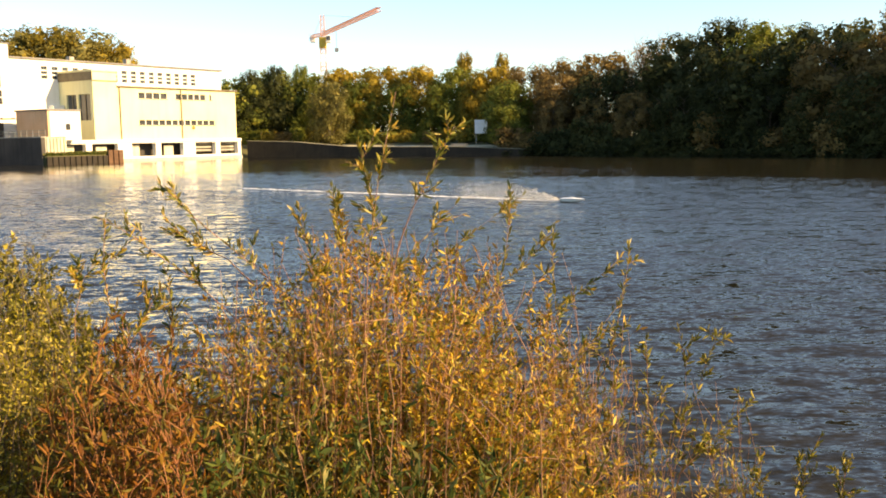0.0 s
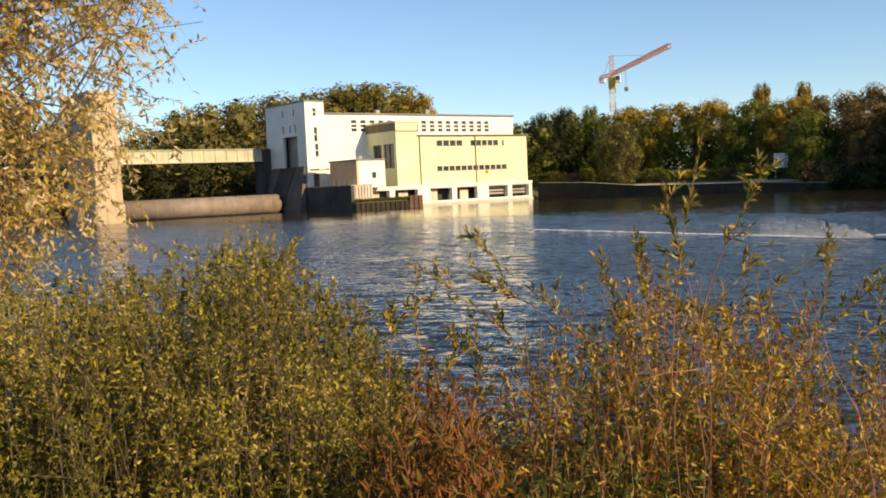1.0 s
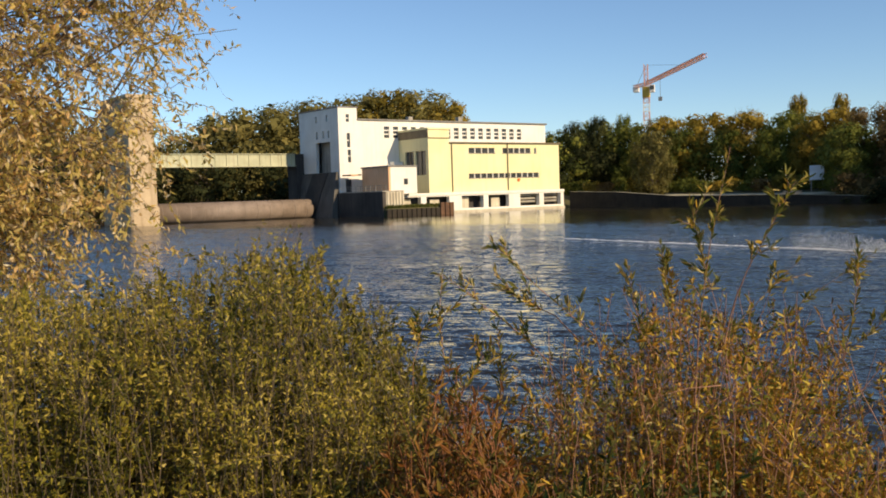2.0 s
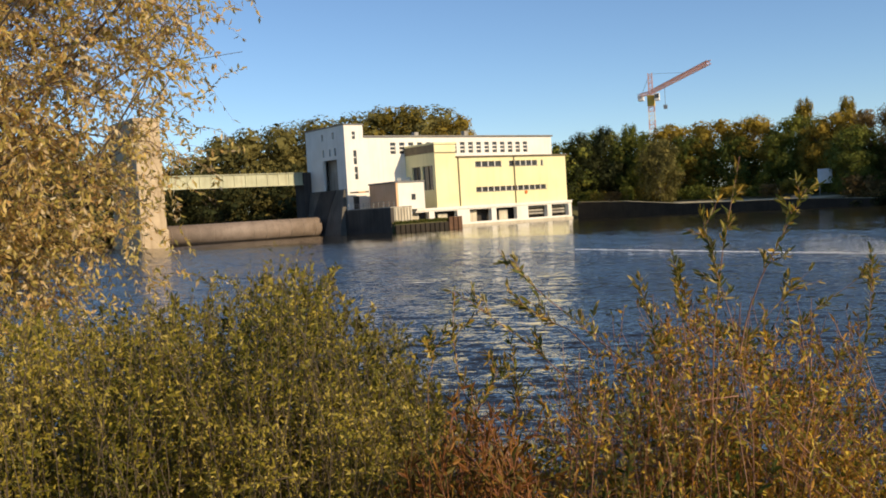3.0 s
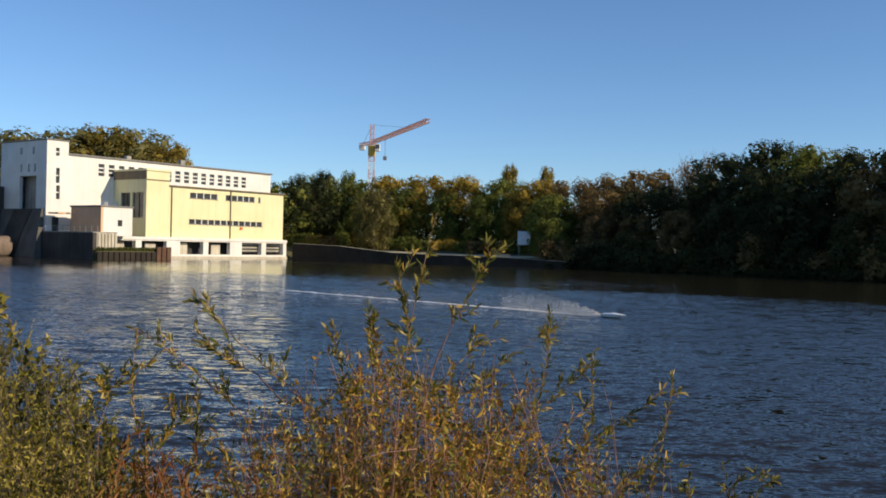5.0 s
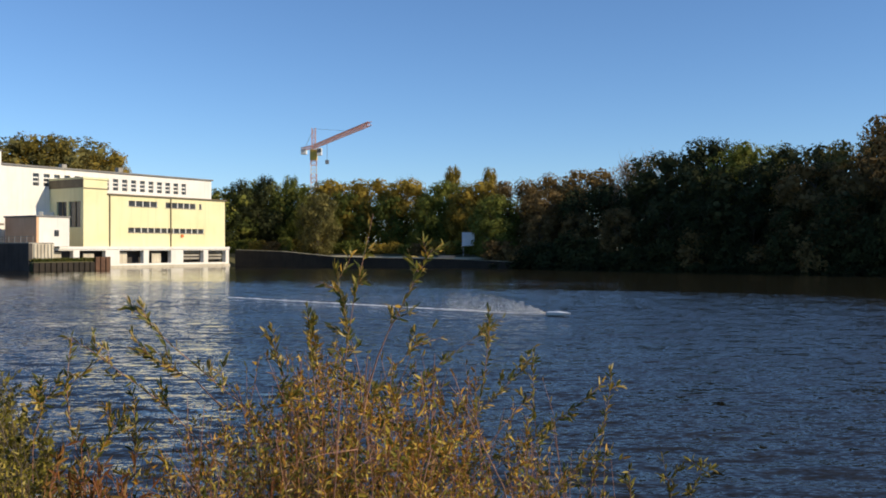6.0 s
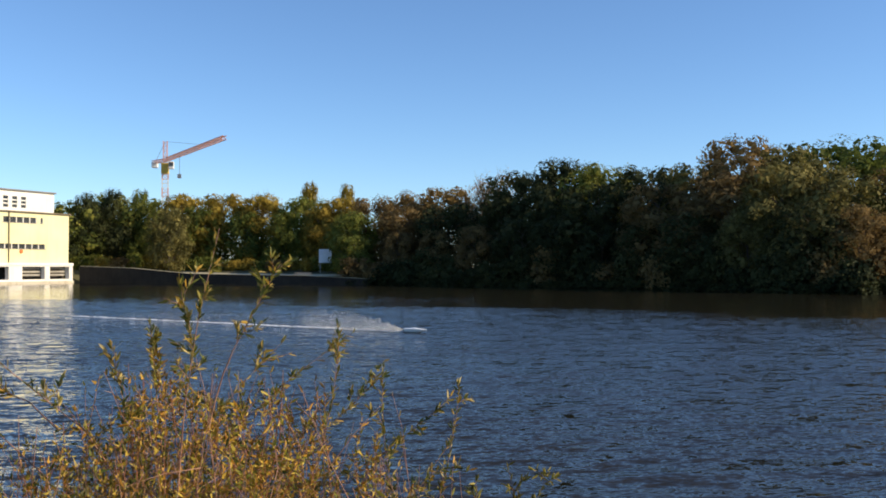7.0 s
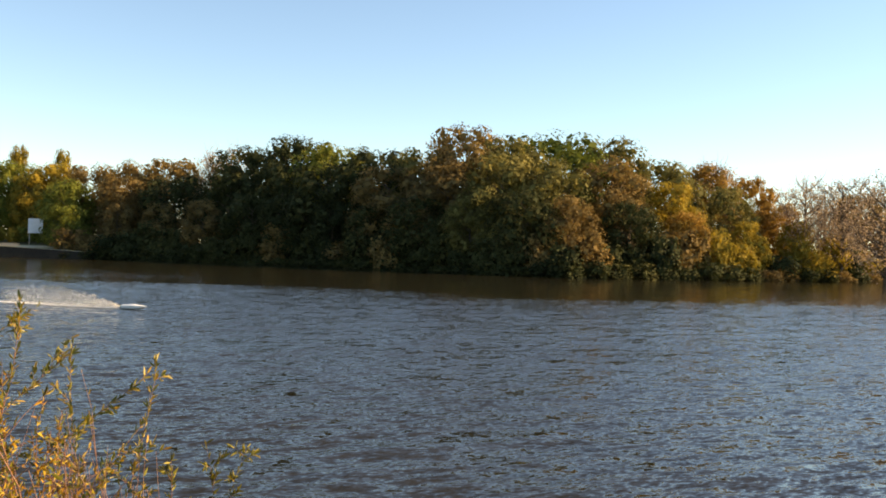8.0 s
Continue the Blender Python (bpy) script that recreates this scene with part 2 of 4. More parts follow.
WOODS = {
    "green": leaf_mat("far_green_leaves", [(0.058, 0.078, 0.018), (0.11, 0.135, 0.028), (0.2, 0.21, 0.04), (0.3, 0.26, 0.052)], 0.35, 0.7, 0.5),
    "gold": leaf_mat("far_golden_leaves", [(0.149, 0.124, 0.0287), (0.253, 0.19, 0.0345), (0.38, 0.27, 0.046), (0.391, 0.23, 0.046)], 0.38, 0.7, 0.4),
    "rust": leaf_mat("far_rust_brown_leaves", [(0.11, 0.08, 0.034), (0.18, 0.122, 0.048), (0.25, 0.16, 0.056), (0.21, 0.165, 0.058)], 0.32, 0.7, 0.4),
    "olive": leaf_mat("far_olive_leaves", [(0.08, 0.076, 0.026), (0.15, 0.136, 0.044), (0.22, 0.188, 0.058), (0.29, 0.23, 0.07)], 0.35, 0.7, 0.5),
    "orange": leaf_mat("far_orange_leaves", [(0.14, 0.09, 0.03), (0.25, 0.15, 0.042), (0.36, 0.2, 0.05), (0.4, 0.27, 0.06)], 0.36, 0.7, 0.4),
    "pale": leaf_mat("far_pale_thin_leaves", [(0.26, 0.19, 0.12), (0.42, 0.3, 0.2), (0.46, 0.34, 0.22)], 0.3, 0.7, 0.3),
    # dark green leaves, toned darker to stand for shade on the far bank
    "dark": leaf_mat("shade_toned_dark_green_leaves", [(0.0182, 0.0252, 0.0098), (0.0336, 0.0434, 0.0154), (0.0588, 0.0644, 0.021), (0.112, 0.0924, 0.0308)], 0.25, 0.7, 0.5),
}


# ---- building blocks ----
def mesh_ob(name, verts, faces, material, parent=None, label="", kind=""):
    me = bpy.data.meshes.new(name)
    me.from_pydata(verts, [], faces)
    me.validate()
    me.update()
    me.materials.append(material)
    ob = new(name, me)
    ob.parent = parent
    return tagged(ob, label, kind=kind)


def part(name, bm, material, parent=None, label="", smooth=False):
    me = bpy.data.meshes.new(name)
    bmesh.ops.recalc_face_normals(bm, faces=bm.faces)
    bm.to_mesh(me)
    bm.free()
    if smooth:
        me.shade_smooth()
    me.materials.append(material)
    ob = new(name, me)
    ob.parent = parent
    return tagged(ob, label)


def box(bm, x0, x1, y0, y1, z0, z1, bevel=0.0):
    r = bmesh.ops.create_cube(bm, size=1, matrix=Matrix.LocRotScale(((x0 + x1) / 2, (y0 + y1) / 2, (z0 + z1) / 2), None,
                                                                   (abs(x1 - x0), abs(y1 - y0), abs(z1 - z0))))
    if bevel:
        es = list({e for v in r["verts"] for e in v.link_edges})
        bmesh.ops.bevel(bm, geom=es, offset=bevel, segments=1, affect="EDGES")
    return bm


def boxpart(name, material, parent, lims, label="", bevel=0.03):
    return part(name, box(bmesh.new(), *lims, bevel=bevel), material, parent, label)


def beam(bm, p, q, w, sides=4):
    """A straight bar from p to q."""
    p, q = Vector(p), Vector(q)
    m = (q - p).to_track_quat("Z", "Y").to_matrix().to_4x4()
    m.translation = (p + q) / 2
    bmesh.ops.create_cone(bm, cap_ends=True, segments=sides, radius1=w / 2, radius2=w / 2, depth=(q - p).length,
                          matrix=m @ pose(0, 0, 0, 0, 0, 45))


def pierced(bm, x0, x1, z0, z1, y0, y1, holes):
    """An upright slab between y0 and y1 with rectangular holes (x0, x1, z0, z1) right through it."""
    xs = sorted({x0, x1, *[h[0] for h in holes], *[h[1] for h in holes]})
    zs = sorted({z0, z1, *[h[2] for h in holes], *[h[3] for h in holes]})
    def solid(i, j):
        if not (0 <= i < len(xs) - 1 and 0 <= j < len(zs) - 1):
            return False
        x, z = (xs[i] + xs[i + 1]) / 2, (zs[j] + zs[j + 1]) / 2
        return not any(h[0] < x < h[1] and h[2] < z < h[3] for h in holes)
    def quad(*ps):
        bm.faces.new([bm.verts.new(p) for p in ps])
    for i in range(len(xs) - 1):
        for j in range(len(zs) - 1):
            if not solid(i, j):
                continue
            a, b, c, d = xs[i], xs[i + 1], zs[j], zs[j + 1]
            quad((a, y0, c), (b, y0, c), (b, y0, d), (a, y0, d))
            quad((a, y1, c), (a, y1, d), (b, y1, d), (b, y1, c))
            if not solid(i - 1, j):
                quad((a, y0, c), (a, y0, d), (a, y1, d), (a, y1, c))
            if not solid(i + 1, j):
                quad((b, y0, c), (b, y1, c), (b, y1, d), (b, y0, d))
            if not solid(i, j - 1):
                quad((a, y0, c), (a, y1, c), (b, y1, c), (b, y0, c))
            if not solid(i, j + 1):
                quad((a, y0, d), (b, y0, d), (b, y1, d), (a, y1, d))
    bmesh.ops.remove_doubles(bm, verts=bm.verts, dist=1e-4)
    return bm


def empty(name, m, label, category, group=""):
    ob = new(name)
    ob.matrix_world = m
    return tagged(ob, label, category, group)


def polar(az, d):
    return d * math.sin(radians(az)), d * math.cos(radians(az))


# ---- ground and river ----
SHORE = [(-3000, 330), (-400, 275), (-150, 246), (-112, 228), (-100, 214), (-92, 200), (-80, 182), (-62, 207), (-50, 224), (-24, 215),
         (-12, 210), (0, 205), (28, 190), (50, 168), (65, 144), (79, 126), (110, 126), (150, 134), (230, 150), (420, 150), (3000, 200)]


def shore(x):
    return float(np.interp(x, [s[0] for s in SHORE], [s[1] for s in SHORE]))


def near_edge(x):
    return 6.4 + 0.5 * math.sin(x * 0.7) + 0.3 * math.sin(x * 1.9 + 1)


def ground_z(x, y):
    e = near_edge(x) if abs(x) < 60 else 6.4
    far = y - shore(x)
    if far > -3:
        z = float(np.interp(far, [-3, -0.2, 0.6, 3, 9, 30, 90], [-2, -0.2, 0.5, 1.6, 2.8, 3.6, 4.0]))
    else:
        z = float(np.interp(y - e, [-9, -5.4, -4, -2, 0, 1.2, 6], [2.5, 2.4, 1.9, 0.8, 0.0, -0.6, -2.5]))
    return z + 0.06 * noise.noise((x * 0.6, y * 0.6, 0))


def build_ground():
    xs = [-4000, -1500, -600, -300, -200, *range(-160, 201, 4), 230, 300, 600, 1500, 4000]
    xs = sorted({*xs, *[v * 0.5 for v in range(-40, 41)]})
    verts, cols = [], 0
    for x in xs:
        e, s = near_edge(x) if abs(x) < 60 else 6.4, shore(x)
        ys = [-4000, -800, -150, -40, -15, -6, -3, -1, 0] + [e + d for d in (-5, -4, -3.2, -2.4, -1.6, -0.8, 0, 0.6, 1.2, 3, 6)]
        ys += [s + d for d in (-20, -3, -1.5, -0.2, 0.6, 1.6, 3, 6, 9, 18, 30, 60, 90, 200, 800, 4000)]
        cols = len(ys)
        verts += [(x, y, ground_z(x, y)) for y in ys]
    faces = [(i * cols + j, (i + 1) * cols + j, (i + 1) * cols + j + 1, i * cols + j + 1)
             for i in range(len(xs) - 1) for j in range(cols - 1)]
    ob = mesh_ob("ground", verts, faces, SOIL, None, "grass-grown river banks of dark earth", "structure")
    ob.data.shade_smooth()
    return ob


build_ground()


def build_water():
    """The river as one sheet: fine wind ripples near by, longer ones far out, flat at the rim."""
    r = np.random.default_rng(21)
    az = np.radians(np.concatenate([np.linspace(-86, -52, 12)[:-1], np.linspace(-52, 56, 320), np.linspace(56, 86, 12)[1:]]))
    rad = np.concatenate([5.5 * np.exp(np.arange(0, 270) * 0.014), [260, 320, 500, 1000, 3400]])
    R, A = np.meshgrid(rad, az, indexing="ij")
    X, Y = R * np.sin(A), R * np.cos(A)
    Z = np.zeros_like(X)
    cell = R * 0.0105
    for lam in np.concatenate([np.exp(r.uniform(math.log(0.2), math.log(0.9), 30)), np.exp(r.uniform(math.log(0.6), math.log(2.4), 28))]):
        way = radians(102) + r.normal() * 0.45
        slope = 0.045 if lam < 0.9 else 0.02
        fade = np.clip(lam / (3.2 * cell) - 0.6, 0, 1)
        k = 2 * math.pi / lam
        gust = 0.75 + 0.25 * np.sin(X * 0.11 * r.uniform(0.5, 1.5) + Y * 0.07 + r.uniform(0, 6))
        Z += fade * gust * slope / k * np.sin(k * (X * math.cos(way) + Y * math.sin(way)) + r.uniform(0, 6.3) + 0.8 * np.sin(X * 0.35 / lam**0.5 + lam * 9))
    V = np.stack([X, Y, Z], -1).reshape(-1, 3)
    n, m = X.shape
    i, j = np.meshgrid(np.arange(n - 1), np.arange(m - 1), indexing="ij")
    b = (i * m + j).ravel()
    me = bpy.data.meshes.new("water")
    F = np.stack([b, b + m, b + m + 1, b + 1], -1)[:, ::-1].astype(np.int32)
    me.vertices.add(len(V))
    me.vertices.foreach_set("co", V.astype(np.float32).ravel())
    me.loops.add(F.size)
    me.loops.foreach_set("vertex_index", F.ravel())
    me.polygons.add(len(F))
    me.polygons.foreach_set("loop_start", np.arange(0, F.size, 4, dtype=np.int32))
    me.update(calc_edges=True)
    me.shade_smooth()
    me.materials.append(WATER)
    return tagged(new("water", me), "broad dark river with small wind ripples", kind="structure")


build_water()

# ---- power station: x runs along its front, y into it, z up ----
STATION = pose(-87.36, 185.46, 0, 0, 0, 57)


def bands(parent, a0, a1, z0, z1, y, count, material=DARKPANE):
    """A strip window: a dark pane, a frame and mullions."""
    w = new("window")
    w.parent = parent
    boxpart("pane", material, w, (a0, a1, y + 0.28, y + 0.34, z0, z1), bevel=0)
    for i in range(count + 1):
        x = a0 + (a1 - a0) * i / count
        boxpart("mullion", WHITE, w, (x - 0.11, x + 0.11, y + 0.06, y + 0.26, z0, z1), bevel=0)
    boxpart("sill", CONCRETE, w, (a0 - 0.1, a1 + 0.1, y - 0.12, y + 0.2, z0 - 0.14, z0 - 0.003), bevel=0.02)


def build_station():
    st = empty("power_station", STATION, "white and yellow rendered hydroelectric power station standing on the river", "power station")
    # machine hall
    cols = [8.2 + i * 2.42 for i in range(17)]
    holes = [(c - 0.7, c + 0.7, 16.9, 19.4) for c in cols]
    part("hall_wall", pierced(bmesh.new(), 0.5, 55.6, 0.2, 20.6, 0, 0.5, holes), WHITE, st, "white rendered hall wall")
    boxpart("hall_side", WHITE, st, (55.1, 55.6, 0.503, 17, 0.2, 20.6))
    boxpart("hall_back", WHITE, st, (0.5, 55.6, 17.003, 17.5, 0.2, 20.6))
    boxpart("roof", ROOFING, st, (0.4, 56.0, -0.35, 17.8, 20.603, 20.95), "flat grey roof", 0.05)
    for c in cols:
        w = new("window")
        w.parent = st
        boxpart("pane", DARKPANE, w, (c - 0.7, c + 0.7, 0.36, 0.42, 16.9, 19.4), bevel=0)
        for z in (17.72, 18.56):
            boxpart("crossbar", WHITE, w, (c - 0.7, c + 0.7, 0.08, 0.34, z - 0.13, z + 0.13), bevel=0)
    for a, b in ((20.5, 9), (33, 6)):
        boxpart("chimney", CONCRETE, st, (a, a + 1.2, b, b + 1.2, 20.95, 22.6))
    # tower
    slots = [(-2.3, -1.5, 20.2, 21.8), (-2.2, -1.4, 14.8, 17.8), (-2.1, -1.3, 11.6, 14.3)]
    part("tower_front", pierced(bmesh.new(), -4.2, 0.497, 0.2, 23.2, -0.3, 0.2, slots), WHITE, st)
    for s in slots:
        w = new("window")
        w.parent = st
        boxpart("pane", DARKPANE, w, (s[0], s[1], 0.06, 0.1, s[2], s[3]), bevel=0)
        boxpart("crossbar", WHITE, w, (s[0], s[1], -0.12, 0.04, (s[2] + s[3]) / 2 - 0.1, (s[2] + s[3]) / 2 + 0.1), bevel=0)
    side_holes = [(4.1, 4.9, 20.6, 22.0), (8.7, 9.5, 20.6, 22.0), (3.6, 4.3, 17.0, 18.6), (5.8, 6.5, 17.0, 18.6), (8.7, 9.4, 17.0, 18.6),
                  (3.4, 9.6, 5.5, 16.2)]
    bm = pierced(bmesh.new(), 0.203, 16.3, 0.2, 23.2, -4.2, -3.5, side_holes)
    bm.transform(Matrix(((0, 1, 0, 0), (1, 0, 0, 0), (0, 0, 1, 0), (0, 0, 0, 1))))
    part("tower_side", bm, WHITE, st)
    for s in side_holes[:-1]:
        w = new("window")
        w.parent = st
        boxpart("pane", DARKPANE, w, (-3.75, -3.7, s[0], s[1], s[2], s[3]), bevel=0)
    boxpart("gate_recess", CONCRETE, st, (-2.6, -2.4, 3.0, 10.0, 5.0, 16.6), "deep shaded recess for the lifting gear", 0)
    boxpart("tower_back", WHITE, st, (-4.2, 0.497, 16.303, 16.8, 0.2, 23.2))
    boxpart("tower_inner", WHITE, st, (0.0, 0.49, 0.51, 16.29, 20.97, 23.2))
    boxpart("tower_roof", ROOFING, st, (-4.4, 0.7, -0.5, 17.0, 23.203, 23.45), "", 0.05)
    bm = bmesh.new()
    low, high = [(-6.4, 0.35), (-0.1, 0.35), (-0.1, 19), (-6.4, 19)], [(-4.7, 0.35), (-0.1, 0.35), (-0.1, 17.2), (-4.7, 17.2)]
    vs = [bm.verts.new((*p, -1)) for p in low] + [bm.verts.new((*p, 9.6)) for p in high]
    for f in ((0, 1, 5, 4), (1, 2, 6, 5), (2, 3, 7, 6), (3, 0, 4, 7), (4, 5, 6, 7)):
        bm.faces.new([vs[i] for i in f])
    part("pier_base", bm, FOOTCON, st, "battered concrete pier foot")
    # raised dark slab painting the slanting recess shade of the lifting gear
    bm = bmesh.new()
    ring = [(-5.62, 12.4, 5.0), (-5.62, 5.9, 5.0), (-4.86, 3.6, 9.55), (-4.86, 10.2, 9.55)]
    foot = [(-6.48, 14.0, -0.5), (-6.48, 7.6, -0.5)]
    outer = [(x + dx, y, z) for dx in (0.0, 0.5) for x, y, z in foot + ring[1:2] + ring[2:] + ring[:1]]
    vs = [bm.verts.new(p) for p in outer]
    n = len(vs) // 2
    bm.faces.new(vs[:n])
    bm.faces.new(vs[n:][::-1])
    for i in range(n):
        bm.faces.new((vs[i], vs[(i + 1) % n], vs[n + (i + 1) % n], vs[n + i]))
    part("recess_shade_slab", bm, DARKCON, st, "dark slanting slab for the recess shade")
    # yellow front block
    up = [(22.2, 29.8, 13.0, 14.15), (32.0, 40.6, 13.0, 14.15), (41.6, 42.4, 13.0, 14.15)]
    lo = [(22.1, 43.0, 7.5, 8.5)]
    part("yellow_wall", pierced(bmesh.new(), 17.0, 49.5, 4.5, 15.1, -11, -10.5, up + lo), YELLOW, st, "yellow rendered front wall")
    boxpart("yellow_side", YELLOW, st, (49.0, 49.5, -10.497, -0.003, 4.5, 15.1))
    boxpart("yellow_roof", COPING, st, (16.9, 49.9, -11.4, -0.003, 15.103, 15.4), "dark roof edge", 0.05)
    bands(st, *up[0], -11, 4)
    bands(st, *up[1], -11, 5)
    bands(st, *up[2], -11, 1)
    bands(st, *lo[0], -11, 12)
    for a in (17.5, 33.4):
        bm = bmesh.new()
        beam(bm, (a, -11.16, 4.6), (a, -11.16, 15.2), 0.24, 8)
        part("downpipe", bm, COPING, st, "brown rainwater downpipe")
    bm = bmesh.new()
    bmesh.ops.create_cone(bm, segments=16, radius1=0.38, radius2=0.38, depth=0.2, cap_ends=True, matrix=pose(36.6, -11.12, 6.9, 90))
    part("life_ring", bm, ORANGE, st, "orange life ring on the wall")
    # stair block with its two tall openings in the shaded side
    part("stair_front", pierced(bmesh.new(), 11.3, 16.997, 4.5, 18.0, -11.02, -10.5, []), YELLOW, st)
    sh = [(-10.1, -6.3, 8.4, 13.6), (-5.6, -2.4, 10.4, 13.6)]
    bm = pierced(bmesh.new(), -10.497, -0.003, 4.5, 18.0, 11.3, 11.8, sh)
    bm.transform(Matrix(((0, 1, 0, 0), (1, 0, 0, 0), (0, 0, 1, 0), (0, 0, 0, 1))))
    part("stair_side", bm, YELLOW, st)
    for s in sh:
        w = new("window")
        w.parent = st
        boxpart("pane", DARKPANE, w, (11.65, 11.7, s[0], s[1], s[2], s[3]), bevel=0)
        boxpart("mullion", COPING, w, (11.5, 11.64, (s[0] + s[1]) / 2 - 0.1, (s[0] + s[1]) / 2 + 0.1, s[2], s[3]), bevel=0)
    boxpart("stair_right", YELLOW, st, (16.5, 16.997, -10.497, -0.003, 15.45, 18.0))
    boxpart("parapet", YELLOW, st, (11.1, 17.2, -11.25, -0.01, 18.003, 18.4), "pale parapet slab", 0.04)
    boxpart("cornice", COPING, st, (11.3, 17.0, -11.14, -11.023, 16.1, 16.32), "thin brown cornice line", 0.01)
    # brown strip paints the shade on this side of the yellow parapet
    boxpart("parapet_shade_band", COPING, st, (11.16, 11.298, -11.1, -0.01, 16.3, 18.0), "brown band in place of shade on the parapet side", 0.02)
    boxpart("lean_to", WHITE, st, (8.7, 11.25, -1.6, -0.003, 4.5, 11.6))
    # annex
    boxpart("annex_front", WHITE, st, (-1.2, 5.3, -15, -14.5, 4.5, 10.0))
    boxpart("annex_side", PINK, st, (-1.7, -1.203, -15, -5, 4.5, 10.0), "pink rendered side wall, tinted for warm bounced light")
    boxpart("annex_right", WHITE, st, (4.8, 5.3, -14.497, -5, 4.5, 10.0))
    boxpart("annex_roof", ROOFING, st, (-1.9, 5.5, -15.2, -4.8, 10.003, 10.3))
    boxpart("annex_window", DARKPANE, st, (2.0, 3.0, -15.06, -15.003, 6.4, 7.6))
    boxpart("canopy", PINK, st, (-4.4, -1.8, -5.0, -1.5, 8.6, 8.9), "thin projecting canopy")
    boxpart("door", DARKPANE, st, (-2.9, -1.5, -0.42, -0.303, 5.2, 8.0), "dark tower door")
    bm = bmesh.new()
    for i in range(9):
        beam(bm, (-4.1, -17.6 + i * 1.9, 5.2), (-4.1, -17.6 + i * 1.9, 6.3), 0.08)
    for z in (5.8, 6.3):
        beam(bm, (-4.1, -17.6, z), (-4.1, -2.4, z), 0.07)
    part("railing", bm, GREYMETAL, st, "grey steel handrail")
    # deck, piers and outlets
    boxpart("deck", WHITE, st, (-1.5, 49.95, -12.15, -10.9, 3.9, 4.497), "white concrete deck edge", 0.05)
    outs = [(3.6, 8.3), (9.7, 15.8), (19.2, 25.3), (26.7, 32.7), (36.1, 42.0), (43.4, 48.8)]
    part("outlet_wall", pierced(bmesh.new(), -1.5, 49.8, 0.6, 3.897, -12, -10.9, [(a, b, 1.0, 3.7) for a, b in outs]), WHITE, st,
         "white wall with the turbine outlets")
    boxpart("sill_beam", PALECON, st, (-1.5, 50.0, -12.2, -10.6, -1.5, 0.597), "brown waterline beam", 0.05)
    boxpart("outlet_back", DARKCON, st, (-1.4, 49.9, -9.2, -9.0, 0.6, 3.89), "", 0)
    for i, (a, b) in enumerate(outs):
        if i < 4:
            boxpart("gate_leaf", PALECON, st, (a + 0.3 + i % 2 * 1.6, a + 3.0 + i % 2 * 1.4, -10.6, -10.3, 1.0, 3.4 - i % 2 * 0.2), "pale gate leaf", 0.03)
        else:
            for z in (1.7, 2.4, 3.1):
                boxpart("stop_log", CONCRETE, st, (a, b, -10.85, -10.55, z, z + 0.42), "grey stop log", 0.03)


build_station()

# quay in front of the tower and the rusted piling beside it
def build_quay():
    q = tagged(new("quay_wall"), "concrete quay wall, its side darkened for shade, streaked below its top", "quay wall")
    q.matrix_world = STATION
    boxpart("side_wall", DARKCON, q, (-4.6, -3.8, -17, -0.32, -1.5, 5.0), "", 0.05)
    boxpart("corner_post", DARKCON, q, (-4.72, -4.605, -0.318, 0.34, -1.5, 5.0), "", 0)
    boxpart("front_wall", PALECON, q, (-3.797, 0.6, -17, -16.2, -1.5, 5.0), "", 0.05)
    boxpart("paving", CONCRETE, q, (-4.6, 0.6, -16.99, -0.32, 5.003, 5.2), "", 0.04)
    for i in range(6):
        boxpart("rib", PALECON, q, (-3.6 + i * 0.72, -3.34 + i * 0.72, -17.2, -17.003, -1.5, 4.9), "", 0.03)
    p = tagged(new("sheet_pile_wall"), "rusty sheet-pile wall with grass on its top", "sheet piling")
    p.matrix_world = STATION
    for i in range(28):
        a = -4.5 + i * 0.6
        o = 0.25 if i % 2 else 0.0
        tall = 2.5 if i > 21 else 1.5
        boxpart("pile", RUST if i > 21 else BANKWALL, p, (a, a + 0.58, -18.4 + o, -18.1 + o, -1.5, tall), "", 0.04)
    boxpart("fill", SOIL, p, (-4.4, 12.2, -17.84, -13.02, -1.5, 1.7), "grass-topped earth fill", 0.2)


build_quay()


